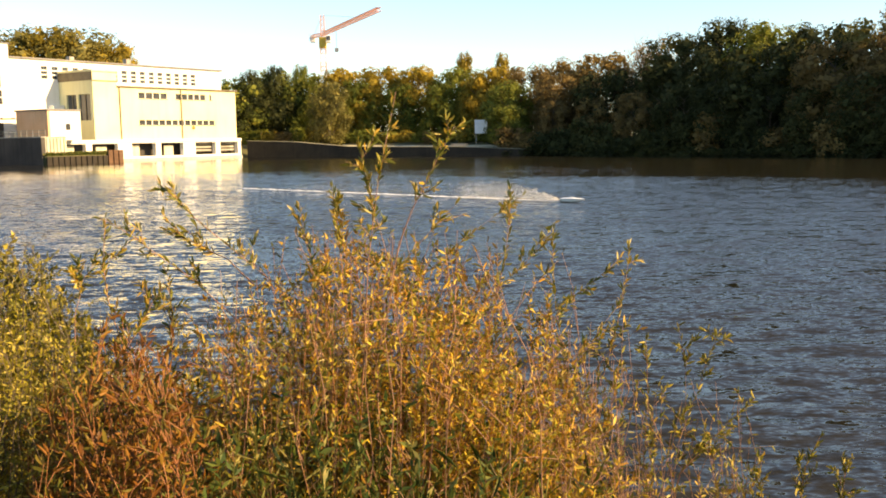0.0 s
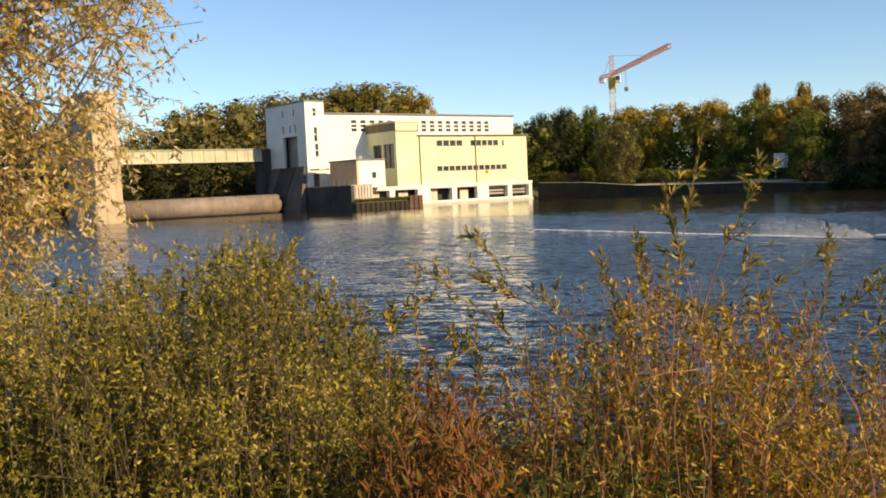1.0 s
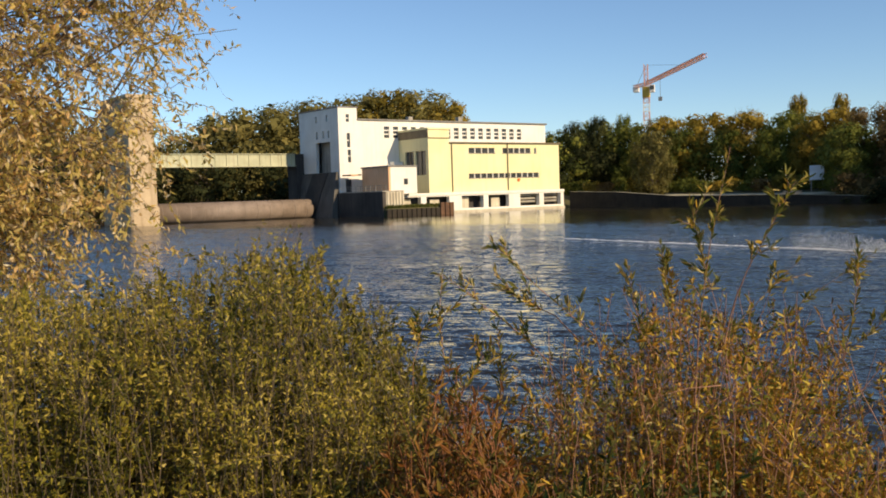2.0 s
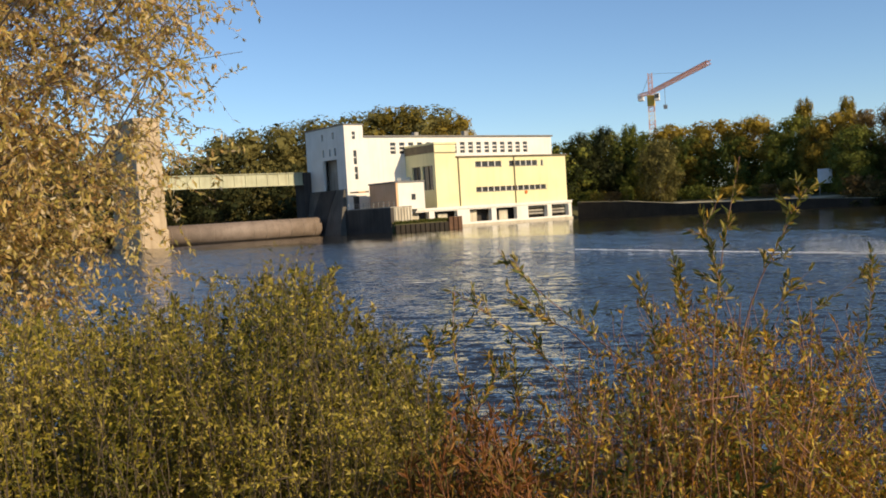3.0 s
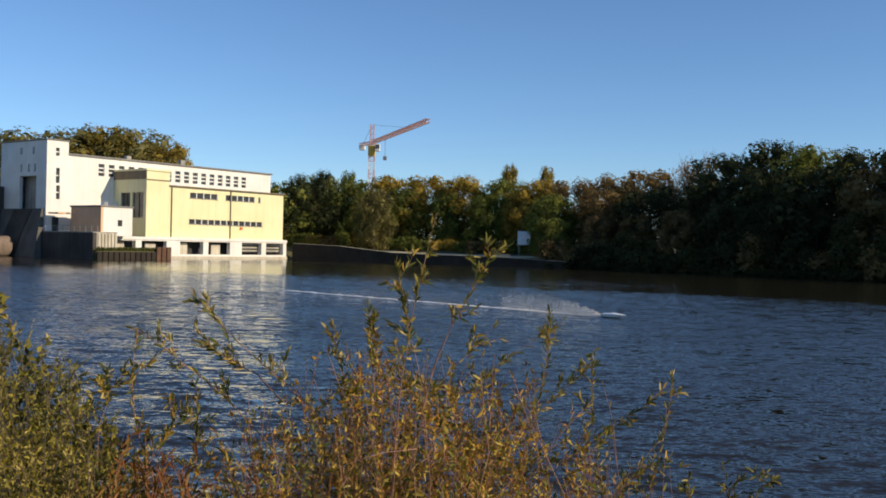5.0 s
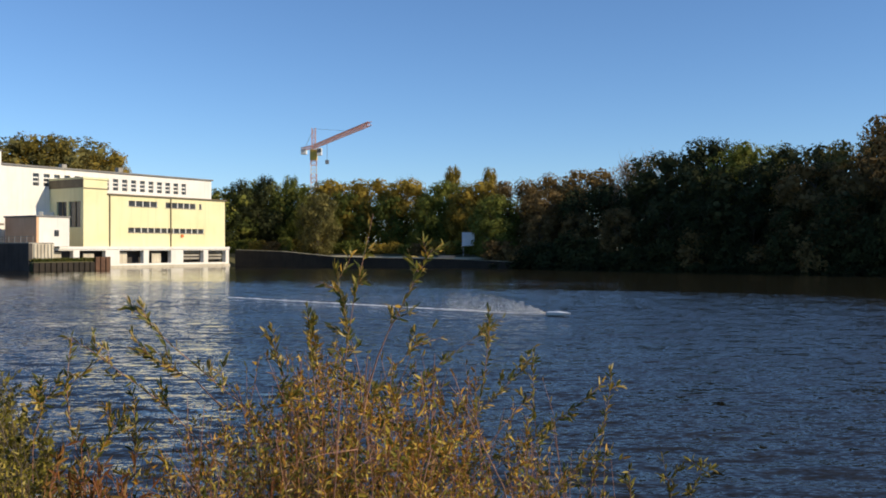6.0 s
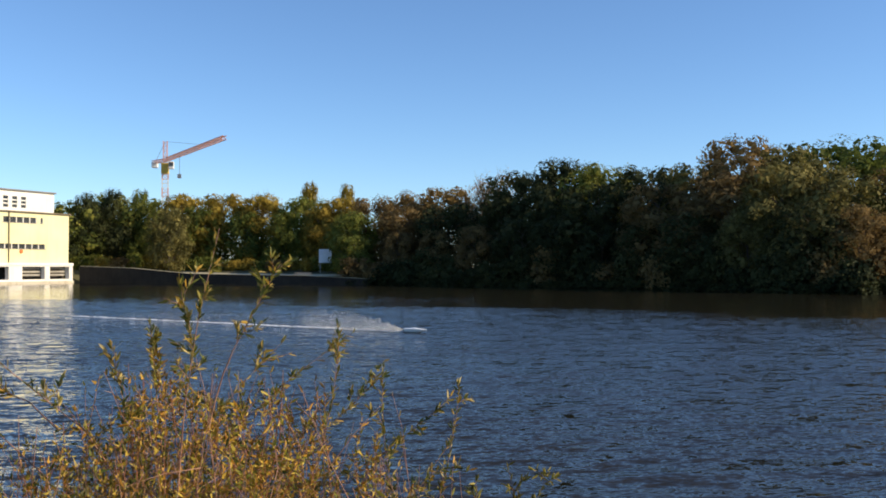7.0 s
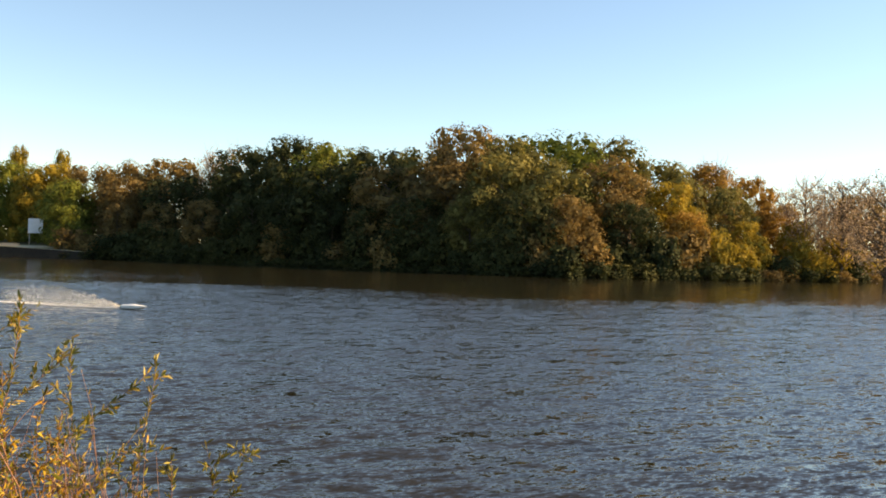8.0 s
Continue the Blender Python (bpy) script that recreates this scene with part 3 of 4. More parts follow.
# ---- weir ----
def build_weir():
    g = empty("weir_gate", STATION, "rusty grey steel roller gate across the weir opening", "weir gate")
    bm = bmesh.new()
    bmesh.ops.create_cone(bm, segments=40, radius1=2.1, radius2=2.1, depth=34.5, cap_ends=True, matrix=pose(-24.4, 8.5, 1.95, 0, 90, 0))
    part("drum", bm, GATESTEEL, g, "", True)
    for i in range(12):
        bm = bmesh.new()
        bmesh.ops.create_cone(bm, segments=40, radius1=2.14, radius2=2.14, depth=0.1, cap_ends=True, matrix=pose(-40.5 + i * 2.9, 8.5, 1.95, 0, 90, 0))
        part("seam_ring", bm, GATESTEEL, g)
    b = empty("service_bridge", STATION, "pale green steel girder bridge between the weir towers", "bridge")
    boxpart("girder", GREENSTEEL, b, (-44, -6.2, 15.6, 16.0, 11.5, 14.2), "", 0.03)
    boxpart("far_girder", GREENSTEEL, b, (-44, -6.2, 18.8, 19.2, 11.5, 14.2), "", 0.03)
    boxpart("deck_plate", GREYMETAL, b, (-44, -6.2, 16.003, 18.797, 12.2, 12.5), "", 0.02)
    boxpart("end_bearing", DARKCON, b, (-6.2, -4.25, 15.2, 19.4, 0.5, 14.2), "", 0.05)
    for i in range(15):
        boxpart("stiffener", GREENSTEEL, b, (-43.5 + i * 2.6, -43.35 + i * 2.6, 15.45, 15.597, 11.6, 14.1), "", 0)
    for z in (11.5, 14.2):
        boxpart("flange", GREENSTEEL, b, (-44, -6.2, 15.3, 16.2, z - 0.08, z + 0.08), "", 0)
    t = empty("weir_tower", STATION, "tall pale concrete weir pier streaked with age", "weir pier")
    boxpart("shaft", PIERCON, t, (-48.9, -44.0, -0.5, 15, -1.5, 23.6), "", 0.1)
    boxpart("cap", PIERCON, t, (-49.1, -43.8, -0.7, 15.4, 23.603, 24.3), "", 0.08)
    boxpart("foot", PIERCON, t, (-49.2, -43.7, -0.8, 15.3, -1.6, 3.6), "", 0.3)


build_weir()


# ---- far bank: quay, path, sign ----
def build_far_bank():
    q = tagged(new("bank_wall"), "low concrete bank wall darkened for shade, with a pale kerb", "bank wall")
    pts = [(-49, 221.8), (-37, 217), (-24, 212.2), (-12, 207.4), (0, 202.4), (14, 195)]
    tops = (3.8, 3.4, 2.2, 2.0, 1.9, 1.3)
    for i, (p, r) in enumerate(zip(pts, pts[1:])):
        d = Vector(r) - Vector(p)
        m = pose(*p, 0, 0, 0, math.degrees(math.atan2(d.y, d.x)))
        for name, mat, z0, z1, y0, y1, lab in (("wall_section", BANKWALL, -6, 0, 0, 1.2, ""), ("kerb", PATHGRAVEL, 0.003, 0.07, -0.05, 1.24, "thin pale kerb grown with grass")):
            bm = box(bmesh.new(), 0, d.length, y0, y1, z0, z1, bevel=0.04)
            for v in bm.verts:
                v.co.z += tops[i] + (tops[i + 1] - tops[i]) * v.co.x / d.length
            bm.transform(m)
            part(name, bm, mat, q, lab)
    verts, faces = [], []
    line = [(-27, 223), (-18, 218), (-10, 214.5), (-3, 211), (5, 207), (14, 202.5)]
    for x, y in line:
        verts += [(x, y - 0.9, ground_z(x, y - 0.9) + 0.07), (x, y + 0.9, ground_z(x, y + 0.9) + 0.07)]
    faces = [(2 * i, 2 * i + 2, 2 * i + 3, 2 * i + 1) for i in range(len(line) - 1)]
    ob = mesh_ob("path", verts, faces, PATHGRAVEL, None, "pale gravel bank path", "structure")
    so = ob.modifiers.new("thickness", "SOLIDIFY")
    so.thickness = 0.05
    x, y = polar(1.45, 209.5)
    s = empty("sign", pose(x, y, ground_z(x, y), 0, 0, 8), "blank white sign board on two posts at the far bank", "sign")
    boxpart("board", SIGNWHITE, s, (-1.4, 1.4, -0.06, 0.06, 2.2, 5.2), "", 0.03)
    for a in (-1.1, 1.1):
        boxpart("post", GREYMETAL, s, (a - 0.08, a + 0.08, 0.063, 0.2, -0.4, 5.1), "", 0.01)
    x, y = polar(0.15, 208.5)
    b = empty("rowing_boat", pose(x, y, ground_z(x, y) + 0.1, 0, 0, 6), "faded red rowing boat lying upturned on the far bank", "boat")
    bm = bmesh.new()
    rings = []
    for a in range(-5, 6):
        w = 0.75 * math.sqrt(max(0.04, 1 - (a / 5.4) ** 2))
        rings.append([bm.verts.new((a * 0.46, w * math.cos(q), 0.85 * w * math.sin(q))) for q in np.linspace(0, math.pi, 8)])
    for p, q in zip(rings, rings[1:]):
        for k in range(7):
            bm.faces.new((p[k], p[k + 1], q[k + 1], q[k]))
        bm.faces.new((p[7], p[0], q[0], q[7]))
    bm.faces.new(rings[0])
    bm.faces.new(rings[-1])
    part("hull", bm, PINK, b, "", True)
    boxpart("keel", PINK, b, (-1.9, 1.9, -0.05, 0.05, 0.55, 0.72), "", 0.02)


build_far_bank()


# ---- tower crane ----
def lattice(p, q, w, panels, material, name, parent, chord=0.16, label=""):
    """A square lattice boom from p to q."""
    p, q = Vector(p), Vector(q)
    d = (q - p).normalized()
    s = d.cross(Vector((0, 0, 1)) if abs(d.z) < 0.9 else Vector((1, 0, 0))).normalized()
    u = s.cross(d)
    bm = bmesh.new()
    cs = [(s * i + u * j) * w / 2 for i, j in ((1, 1), (-1, 1), (-1, -1), (1, -1))]
    for c in cs:
        beam(bm, p + c, q + c, chord)
    for i in range(panels):
        a, b = p.lerp(q, i / panels), p.lerp(q, (i + 1) / panels)
        for k in range(4):
            c, e = cs[k], cs[(k + 1) % 4]
            beam(bm, a + c, b + e, chord * 0.7)
            beam(bm, a + c, a + e, chord * 0.7)
    return part(name, bm, material, parent, label)


def build_crane():
    x, y = polar(-7.85, 292)
    c = empty("tower_crane", pose(x, y, 3.5), "red and white tower crane rising behind the trees", "crane")
    for i in range(12):
        lattice((0, 0, i * 2.6), (0, 0, i * 2.6 + 2.6), 1.7, 2, CRANEWHITE if i % 2 else CRANERED, "mast_section", c, 0.2)
    boxpart("slewing_ring", CRANEYEL, c, (-1.05, 1.05, -1.05, 1.05, 27.6, 30.8), "yellow slewing unit", 0.1)
    boxpart("cab", CRANEWHITE, c, (1.3, 2.7, -2.4, -0.8, 28.9, 31.1), "", 0.1)
    boxpart("cab_window", DARKPANE, c, (1.35, 2.65, -2.5, -2.403, 29.7, 30.9), "", 0)
    d = Vector((21.4, -56, 0)).normalized()
    lattice((0, 0, 31.2), (0, 0, 37.4), 1.1, 4, CRANERED, "apex", c, 0.2)
    lattice(d * 1 + Vector((0, 0, 31.7)), d * 60.5 + Vector((0, 0, 31.3)), 0.9, 28, CRANERED, "jib", c, 0.22)
    lattice(d * -1 + Vector((0, 0, 31.7)), d * -16.5 + Vector((0, 0, 32.6)), 0.9, 6, CRANERED, "counter_jib", c, 0.2)
    o = d * -13.5
    bm = box(bmesh.new(), -0.9, 0.9, -1.0, 1.0, 30.6, 32.4, bevel=0.1)
    bm.transform(Matrix.Translation(o))
    part("counterweight", bm, CRANEWHITE, c, "pale concrete counterweight")
    for e, z in ((d * 36, 32.4), (d * -13, 32.3)):
        bm = bmesh.new()
        beam(bm, (0, 0, 37.2), e + Vector((0, 0, z)), 0.12)
        part("tie_bar", bm, GREYMETAL, c)
    h = d * 17
    bm = bmesh.new()
    beam(bm, h + Vector((0, 0, 26)), h + Vector((0, 0, 31)), 0.16)
    box(bm, h.x - 0.5, h.x + 0.5, h.y - 0.5, h.y + 0.5, 25, 26.1)
    part("hook_block", bm, GREYMETAL, c, "hanging hook block")


build_crane()


# ---- foliage ----
def leaf_arrays(P, D, L, Wd, rng, fold=0.25, curl=0.15):
    """Leaves as two folded quads each: base points P, ways D, lengths L and widths Wd."""
    n = len(P)
    D = D / np.linalg.norm(D, axis=1, keepdims=True)
    r = rng.normal(size=(n, 3))
    S = np.cross(D, r)
    S /= np.linalg.norm(S, axis=1, keepdims=True) + 1e-9
    N = np.cross(S, D)
    L, Wd = L[:, None], Wd[:, None]
    c = curl * L * rng.uniform(-1, 1, (n, 1))
    mid1, mid2, tip = P + D * L * 0.3 + N * c * 0.4, P + D * L * 0.68 + N * c * 0.5, P + D * L + N * c * -0.6
    up = N * Wd * fold
    V = np.stack([P, mid1 + S * Wd / 2 + up, mid2 + S * Wd * 0.42 + up, tip, mid2 - S * Wd * 0.42 + up, mid1 - S * Wd / 2 + up], 1)
    F = np.arange(n)[:, None, None] * 6 + np.array([[0, 1, 2, 3], [0, 3, 4, 5]])[None]
    return V.reshape(-1, 3), F.reshape(-1, 4)


def fast_mesh(name, V, F, material, parent=None, label="", kind=""):
    me = bpy.data.meshes.new(name)
    F = np.asarray(F, dtype=np.int32)
    k = F.shape[1]
    me.vertices.add(len(V))
    me.vertices.foreach_set("co", np.asarray(V, dtype=np.float32).ravel())
    me.loops.add(F.size)
    me.loops.foreach_set("vertex_index", F.ravel())
    me.polygons.add(len(F))
    me.polygons.foreach_set("loop_start", np.arange(0, F.size, k, dtype=np.int32))
    me.update(calc_edges=True)
    me.materials.append(material)
    ob = new(name, me)
    ob.parent = parent
    return tagged(ob, label, kind=kind)


def tubes(lines, radii):
    """Three-sided tubes along lines of points (n, k, 3), with radii (n, k)."""
    n, k, _ = lines.shape
    T = np.gradient(lines, axis=1)
    T /= np.linalg.norm(T, axis=2, keepdims=True) + 1e-9
    A = np.cross(T, np.array([0.31, 0.95, 0.07]))
    A /= np.linalg.norm(A, axis=2, keepdims=True) + 1e-9
    B = np.cross(T, A)
    ring = [lines + radii[..., None] * (math.cos(q) * A + math.sin(q) * B) for q in (0, 2.094, 4.189)]
    V = np.stack(ring, 2).reshape(-1, 3)
    i, j, s = np.meshgrid(np.arange(n), np.arange(k - 1), np.arange(3), indexing="ij")
    b = (i * k + j) * 3
    F = np.stack([b + s, b + (s + 1) % 3, b + 3 + (s + 1) % 3, b + 3 + s], -1).reshape(-1, 4)
    return V, F


def stems_of(root, tip, rng, k=7, bow=0.12, wiggle=0.02):
    """Bowed, slightly crooked lines from roots to tips."""
    n = len(root)
    s = np.linspace(0, 1, k)[None, :, None]
    ln = np.linalg.norm(tip - root, axis=1)[:, None, None]
    side = rng.normal(size=(n, 1, 3)) * bow * ln
    side[..., 2] = np.abs(side[..., 2]) * 0.5
    lines = root[:, None] * (1 - s) + tip[:, None] * s + side * (s * (1 - s)) * 2
    return lines + rng.normal(size=lines.shape) * wiggle * ln * s


def along(lines, per, start, rng, end=1.0):
    """Points and ways at random places along lines."""
    n, k, _ = lines.shape
    u = (start + (end - start) * rng.random((n, per))) * (k - 1)
    i = np.minimum(u.astype(int), k - 2)
    f = (u - i)[..., None]
    row = np.arange(n)[:, None]
    P = lines[row, i] * (1 - f) + lines[row, i + 1] * f
    T = lines[row, i + 1] - lines[row, i]
    return P.reshape(-1, 3), (T / (np.linalg.norm(T, axis=2, keepdims=True) + 1e-9)).reshape(-1, 3)


def plain_leaves(P, D, L, Wd, rng):
    """Small leaves as one creased lozenge each."""
    D = D / np.linalg.norm(D, axis=1, keepdims=True)
    S = np.cross(D, rng.normal(size=P.shape))
    S /= np.linalg.norm(S, axis=1, keepdims=True) + 1e-9
    up = np.cross(S, D) * (Wd * 0.35)[:, None]
    mid, w = P + D * (L * 0.45)[:, None] + up, S * (Wd * 0.55)[:, None]
    V = np.stack([P, mid + w, P + D * L[:, None], mid - w], 1).reshape(-1, 3)
    return V, np.arange(len(V)).reshape(-1, 4)


def blades(P, D, L, Wd, rng):
    """Very small leaves as one pointed blade each."""
    D = D / np.linalg.norm(D, axis=1, keepdims=True)
    S = np.cross(D, rng.normal(size=P.shape))
    S /= np.linalg.norm(S, axis=1, keepdims=True) + 1e-9
    low, w = P + D * (L * 0.25)[:, None], S * (Wd * 0.5)[:, None]
    V = np.stack([low - w, low + w, P + D * L[:, None]], 1).reshape(-1, 3)
    return V, np.arange(len(V)).reshape(-1, 3)


def shrub(name, lines, rng, label, stem_mat, leaf, per, start, L=(0.04, 0.075), ratio=0.2, thick=0.005, spread=0.9, droop=0.0,
          twigs=0, twig_len=(0.12, 0.3), category="shrub", plain=False, shape=None):
    """A shrub of stems, side twigs and leaves; lines are its main stems."""
    ob = empty(name, Matrix.Identity(4), label, category)
    k = lines.shape[1]
    taper = np.linspace(1, 0.3, k)[None] * np.full((len(lines), 1), thick) * rng.uniform(0.6, 1.3, (len(lines), 1))
    V, F = tubes(lines, taper)
    fast_mesh("woody_growth", V, F, stem_mat, ob, kind="stuff")
    sources = [(lines, per)]
    if twigs:
        P, T = along(lines, twigs, max(start - 0.1, 0.1), rng, 0.95)
        W = T * (0.8 if not plain else 0.5) + rng.normal(size=P.shape) * (0.55 if not plain else 0.7)
        W[:, 2] += 0.25
        W /= np.linalg.norm(W, axis=1, keepdims=True)
        tip = P + W * rng.uniform(*twig_len, (len(P), 1))
        tl = stems_of(P, tip, rng, 3, 0.15)
        V, F = tubes(tl, np.linspace(1, 0.4, 3)[None] * np.full((len(P), 1), thick * 0.45))
        fast_mesh("fine_growth", V, F, stem_mat, ob, kind="stuff")
        sources.append((tl, max(4, per // 3)))
    Ps, Ts = zip(*[along(s, p, start if i == 0 else 0.1, rng) for i, (s, p) in enumerate(sources)])
    P, T = np.concatenate(Ps), np.concatenate(Ts)
    D = T * 0.8 + rng.normal(size=P.shape) * spread * 0.6
    D[:, 2] -= droop
    ln = rng.uniform(*L, len(P))
    V, F = (shape or (plain_leaves if plain else leaf_arrays))(P, D, ln, ln * ratio * rng.uniform(0.8, 1.3, len(P)), rng)
    fast_mesh("foliage", V, F, leaf, ob, kind="stuff")
    return ob


def ring_points(az, d):
    return np.stack([d * np.sin(np.radians(az)), d * np.cos(np.radians(az))], -1)


def ground_of(xy):
    return np.array([ground_z(x, y) for x, y in xy])


def mass(az0, az1, d0, d1, n, tops, low, rng, gather=0.75, power=1.6):
    """Stems whose tips fill a mass: tips between the bearings az0 and az1, under the outline given by tops (bearing, height)."""
    az, d = rng.uniform(az0, az1, n), rng.uniform(d0, d1, n)
    xy = ring_points(az, d)
    top = np.interp(az, [t[0] for t in tops], [t[1] for t in tops])
    z = top - low * rng.random(n) ** power
    tip = np.column_stack([xy, z])
    mid = ring_points(np.array([(az0 + az1) / 2]), np.array([(d0 + d1) / 2]))
    rxy = mid + (xy - mid) * gather + rng.normal(size=xy.shape) * 0.12
    root = np.column_stack([rxy, ground_of(rxy) - 0.05])
    return stems_of(root, tip, rng, 8, 0.1, 0.012)


rng = np.random.default_rng(5)
# olive willow bush
OLIVE_TOP = [(-62, 3.68), (-48, 3.68), (-40, 3.7), (-35, 3.74), (-31, 3.82), (-29.5, 3.9), (-27, 3.74), (-24.5, 3.56), (-22, 3.32), (-20, 3.15)]
shrub("willow_bush", mass(-56, -20.5, 3.2, 4.9, 1400, OLIVE_TOP, 1.5, rng, 0.75, 2.0), rng, "dense olive-green willow bush on the near bank",
      TWIGDARK, LEAF_OLIVE, 105, 0.3, (0.017, 0.034), 0.34, 0.004, 1.2, twigs=6, twig_len=(0.1, 0.28), plain=True, shape=blades)
# filler growth added to close the olive bush and give it a dark inside
BEHIND_TOP = [(a, z - 0.1) for a, z in OLIVE_TOP]
shrub("willow_bush", mass(-58, -21.5, 4.2, 5.6, 420, BEHIND_TOP, 1.5, rng, 0.9, 1.8), rng, "added inner willow growth that darkens the gaps of the olive bush",
      TWIGDARK, LEAF_OLIVE, 200, 0.25, (0.03, 0.056), 0.42, 0.006, 1.6, plain=True)
# red-brown shrub between the bushes
RED_TOP = [(-26, 2.9), (-22, 3.24), (-19, 3.32), (-16, 3.22), (-12, 3.0)]
shrub("red_brown_shrub", mass(-25, -16.5, 2.8, 3.6, 210, RED_TOP, 0.9, rng), rng, "low red-brown shrub with drying leaves",
      TWIGRED, LEAF_RED, 34, 0.25, (0.03, 0.06), 0.2, 0.004, 0.9, twigs=5)
# golden willow bush
GOLD_TOP = [(-18, 3.15), (-14, 3.3), (-11, 3.45), (-8, 3.58), (-4, 3.6), (0, 3.54), (3, 3.4), (6, 3.22), (9, 2.95), (12, 2.7), (16, 2.4)]
shrub("golden_willow_bush", mass(-16, 9, 3.5, 4.8, 860, GOLD_TOP, 1.5, rng, 0.75, 1.1), rng, "golden-brown willow bush with bare reddish twigs",
      TWIGRED, LEAF_GOLD, 100, 0.12, (0.019, 0.046), 0.3, 0.0034, 1.1, twigs=6, plain=True, shape=blades)
BARE_TOP = [(-16, 3.1), (-10, 3.5), (-4, 3.62), (2, 3.55), (7, 3.3), (12, 2.8), (15, 2.5)]
shrub("bare_twig_shrub", mass(-14, 12, 3.0, 4.4, 105, BARE_TOP, 0.9, rng, 0.6), rng, "half-bare shrub of pale reddish twigs",
      TWIGPINK, LEAF_GOLD, 5, 0.4, (0.025, 0.05), 0.22, 0.0042, 0.9, twigs=5, twig_len=(0.15, 0.4))
MID_TOP = [(-24, 3.15), (-20, 3.24), (-15, 3.27), (-11, 3.36), (-6, 3.45)]
shrub("willow_thicket", mass(-24, -6, 3.3, 4.3, 230, MID_TOP, 0.9, rng, 0.8, 1.3), rng, "tangled green and brown willow thicket between the bushes",
      TWIG, LEAF_SHOOT, 60, 0.15, (0.022, 0.052), 0.24, 0.0036, 1.1, twigs=5, plain=True, shape=blades)
FAN_TOP = [(6, 3.2), (9, 3.02), (12, 2.9), (15, 2.8), (18.5, 2.66)]
shrub("bare_twig_shrub", mass(5, 18.5, 4.0, 4.9, 90, FAN_TOP, 0.7, rng, 0.5), rng, "loose fan of reddish willow twigs over the water",
      TWIGPINK, LEAF_SHOOT, 16, 0.3, (0.022, 0.045), 0.24, 0.0036, 0.9, twigs=4, twig_len=(0.1, 0.3))
# green herbs under the golden bush
HERB_TOP = [(-24, 3.0), (-18, 3.12), (-10, 3.16), (-2, 3.1), (6, 2.85), (12, 2.5)]
shrub("green_herbs", mass(-24, 9, 2.8, 3.7, 240, HERB_TOP, 0.9, rng, 0.97, 0.9), rng, "leafy green herbs under the golden bush",
      GRASS, GRASS, 80, 0.15, (0.026, 0.058), 0.26, 0.003, 1.2, plain=True, category="herbs")
# tall grass and herbs at the foot of the bushes
REED_TOP = [(-30, 2.8), (-20, 3.0), (-12, 3.06), (-4, 2.95), (4, 2.8), (12, 2.55), (22, 2.4)]
shrub("tall_grass", mass(-30, 14, 2.9, 3.8, 300, REED_TOP, 1.1, rng, 0.98), rng, "tall green grass and herbs on the bank",
      GRASS, GRASS, 16, 0.1, (0.06, 0.16), 0.04, 0.002, 0.6, category="grass")


def wands(rows, seed):
    """Single long shoots, each from one bearing and height to another at a distance."""
    r = np.random.default_rng(seed)
    a = np.array(rows)
    p, q = ring_points(a[:, 0], a[:, 4]), ring_points(a[:, 2], a[:, 4])
    root, tip = np.column_stack([p, a[:, 1]]), np.column_stack([q, a[:, 3]])
    foot = root + (root - tip) * np.array([0.5, 0.5, 0.9])
    foot[:, 2] = np.maximum(foot[:, 2], ground_of(foot[:, :2]) - 0.05)
    return np.concatenate([stems_of(foot, root, r, 8, 0.05, 0.006)[:, :-1], stems_of(root, tip, r, 9, 0.1, 0.006)], 1)


UPPER = [(-5.1, 3.33, -3.0, 4.15, 3.6), (-2.2, 3.7, 0.5, 4.02, 3.6), (-3.9, 3.55, -5.3, 3.96, 3.75), (-10.5, 3.39, -17.4, 3.85, 3.9),
         (-13.3, 3.5, -16.2, 3.62, 3.9), (-5.2, 3.26, 0.5, 3.71, 3.9), (-3.2, 3.25, 4.4, 3.71, 4.3), (1.9, 2.99, 3.7, 3.75, 4.2)]
SIDE = [(3.6, 2.94, 10.4, 3.39, 4.6), (0.6, 3.03, 6.3, 3.52, 4.4), (5.5, 2.7, 10.4, 3.21, 4.4), (8.5, 2.65, 10.8, 3.47, 4.5),
        (7.5, 2.78, 6.4, 3.58, 4.4), (-12.7, 3.21, -20.5, 3.69, 4.0), (-19.4, 3.13, -20.0, 3.68, 4.0), (-19.4, 3.15, -17.2, 3.4, 3.9),
        (-22.0, 3.31, -21.8, 3.52, 4.0), (-16.8, 3.09, -16.9, 3.45, 4.0), (-8.5, 3.3, -9.3, 3.7, 3.8), (-6.5, 3.4, -7.0, 3.78, 4.0)]
LOW = [(11.3, 2.16, 11.8, 3.06, 4.4), (13.3, 2.13, 13.7, 3.09, 4.5), (13.7, 2.5, 16.0, 3.07, 4.5), (13.9, 2.4, 18.1, 2.78, 4.4),
       (21.0, 2.14, 21.8, 2.58, 4.6), (19.2, 2.16, 18.4, 2.48, 4.5), (9.5, 2.2, 10.3, 2.9, 4.5), (12.5, 2.1, 12.6, 2.8, 4.6),
       (15.5, 2.0, 15.2, 2.6, 4.5), (22.6, 2.1, 23.0, 2.5, 4.6)]
for rows, seed, leaf, label in ((UPPER, 1, LEAF_SHOOT, "long forked willow shoots standing above the golden bush"),
                                (SIDE, 2, LEAF_SHOOT, "arching leafy willow shoots around the golden bush"),
                                (LOW, 3, LEAF_OLIVE, "young green willow shoots at the water's edge")):
    shrub("willow_shoots", wands(rows, seed), np.random.default_rng(seed + 40), label, TWIGPINK, leaf, 44, 0.58, (0.026, 0.05), 0.2, 0.0034, 0.8,
          twigs=6, twig_len=(0.04, 0.14))


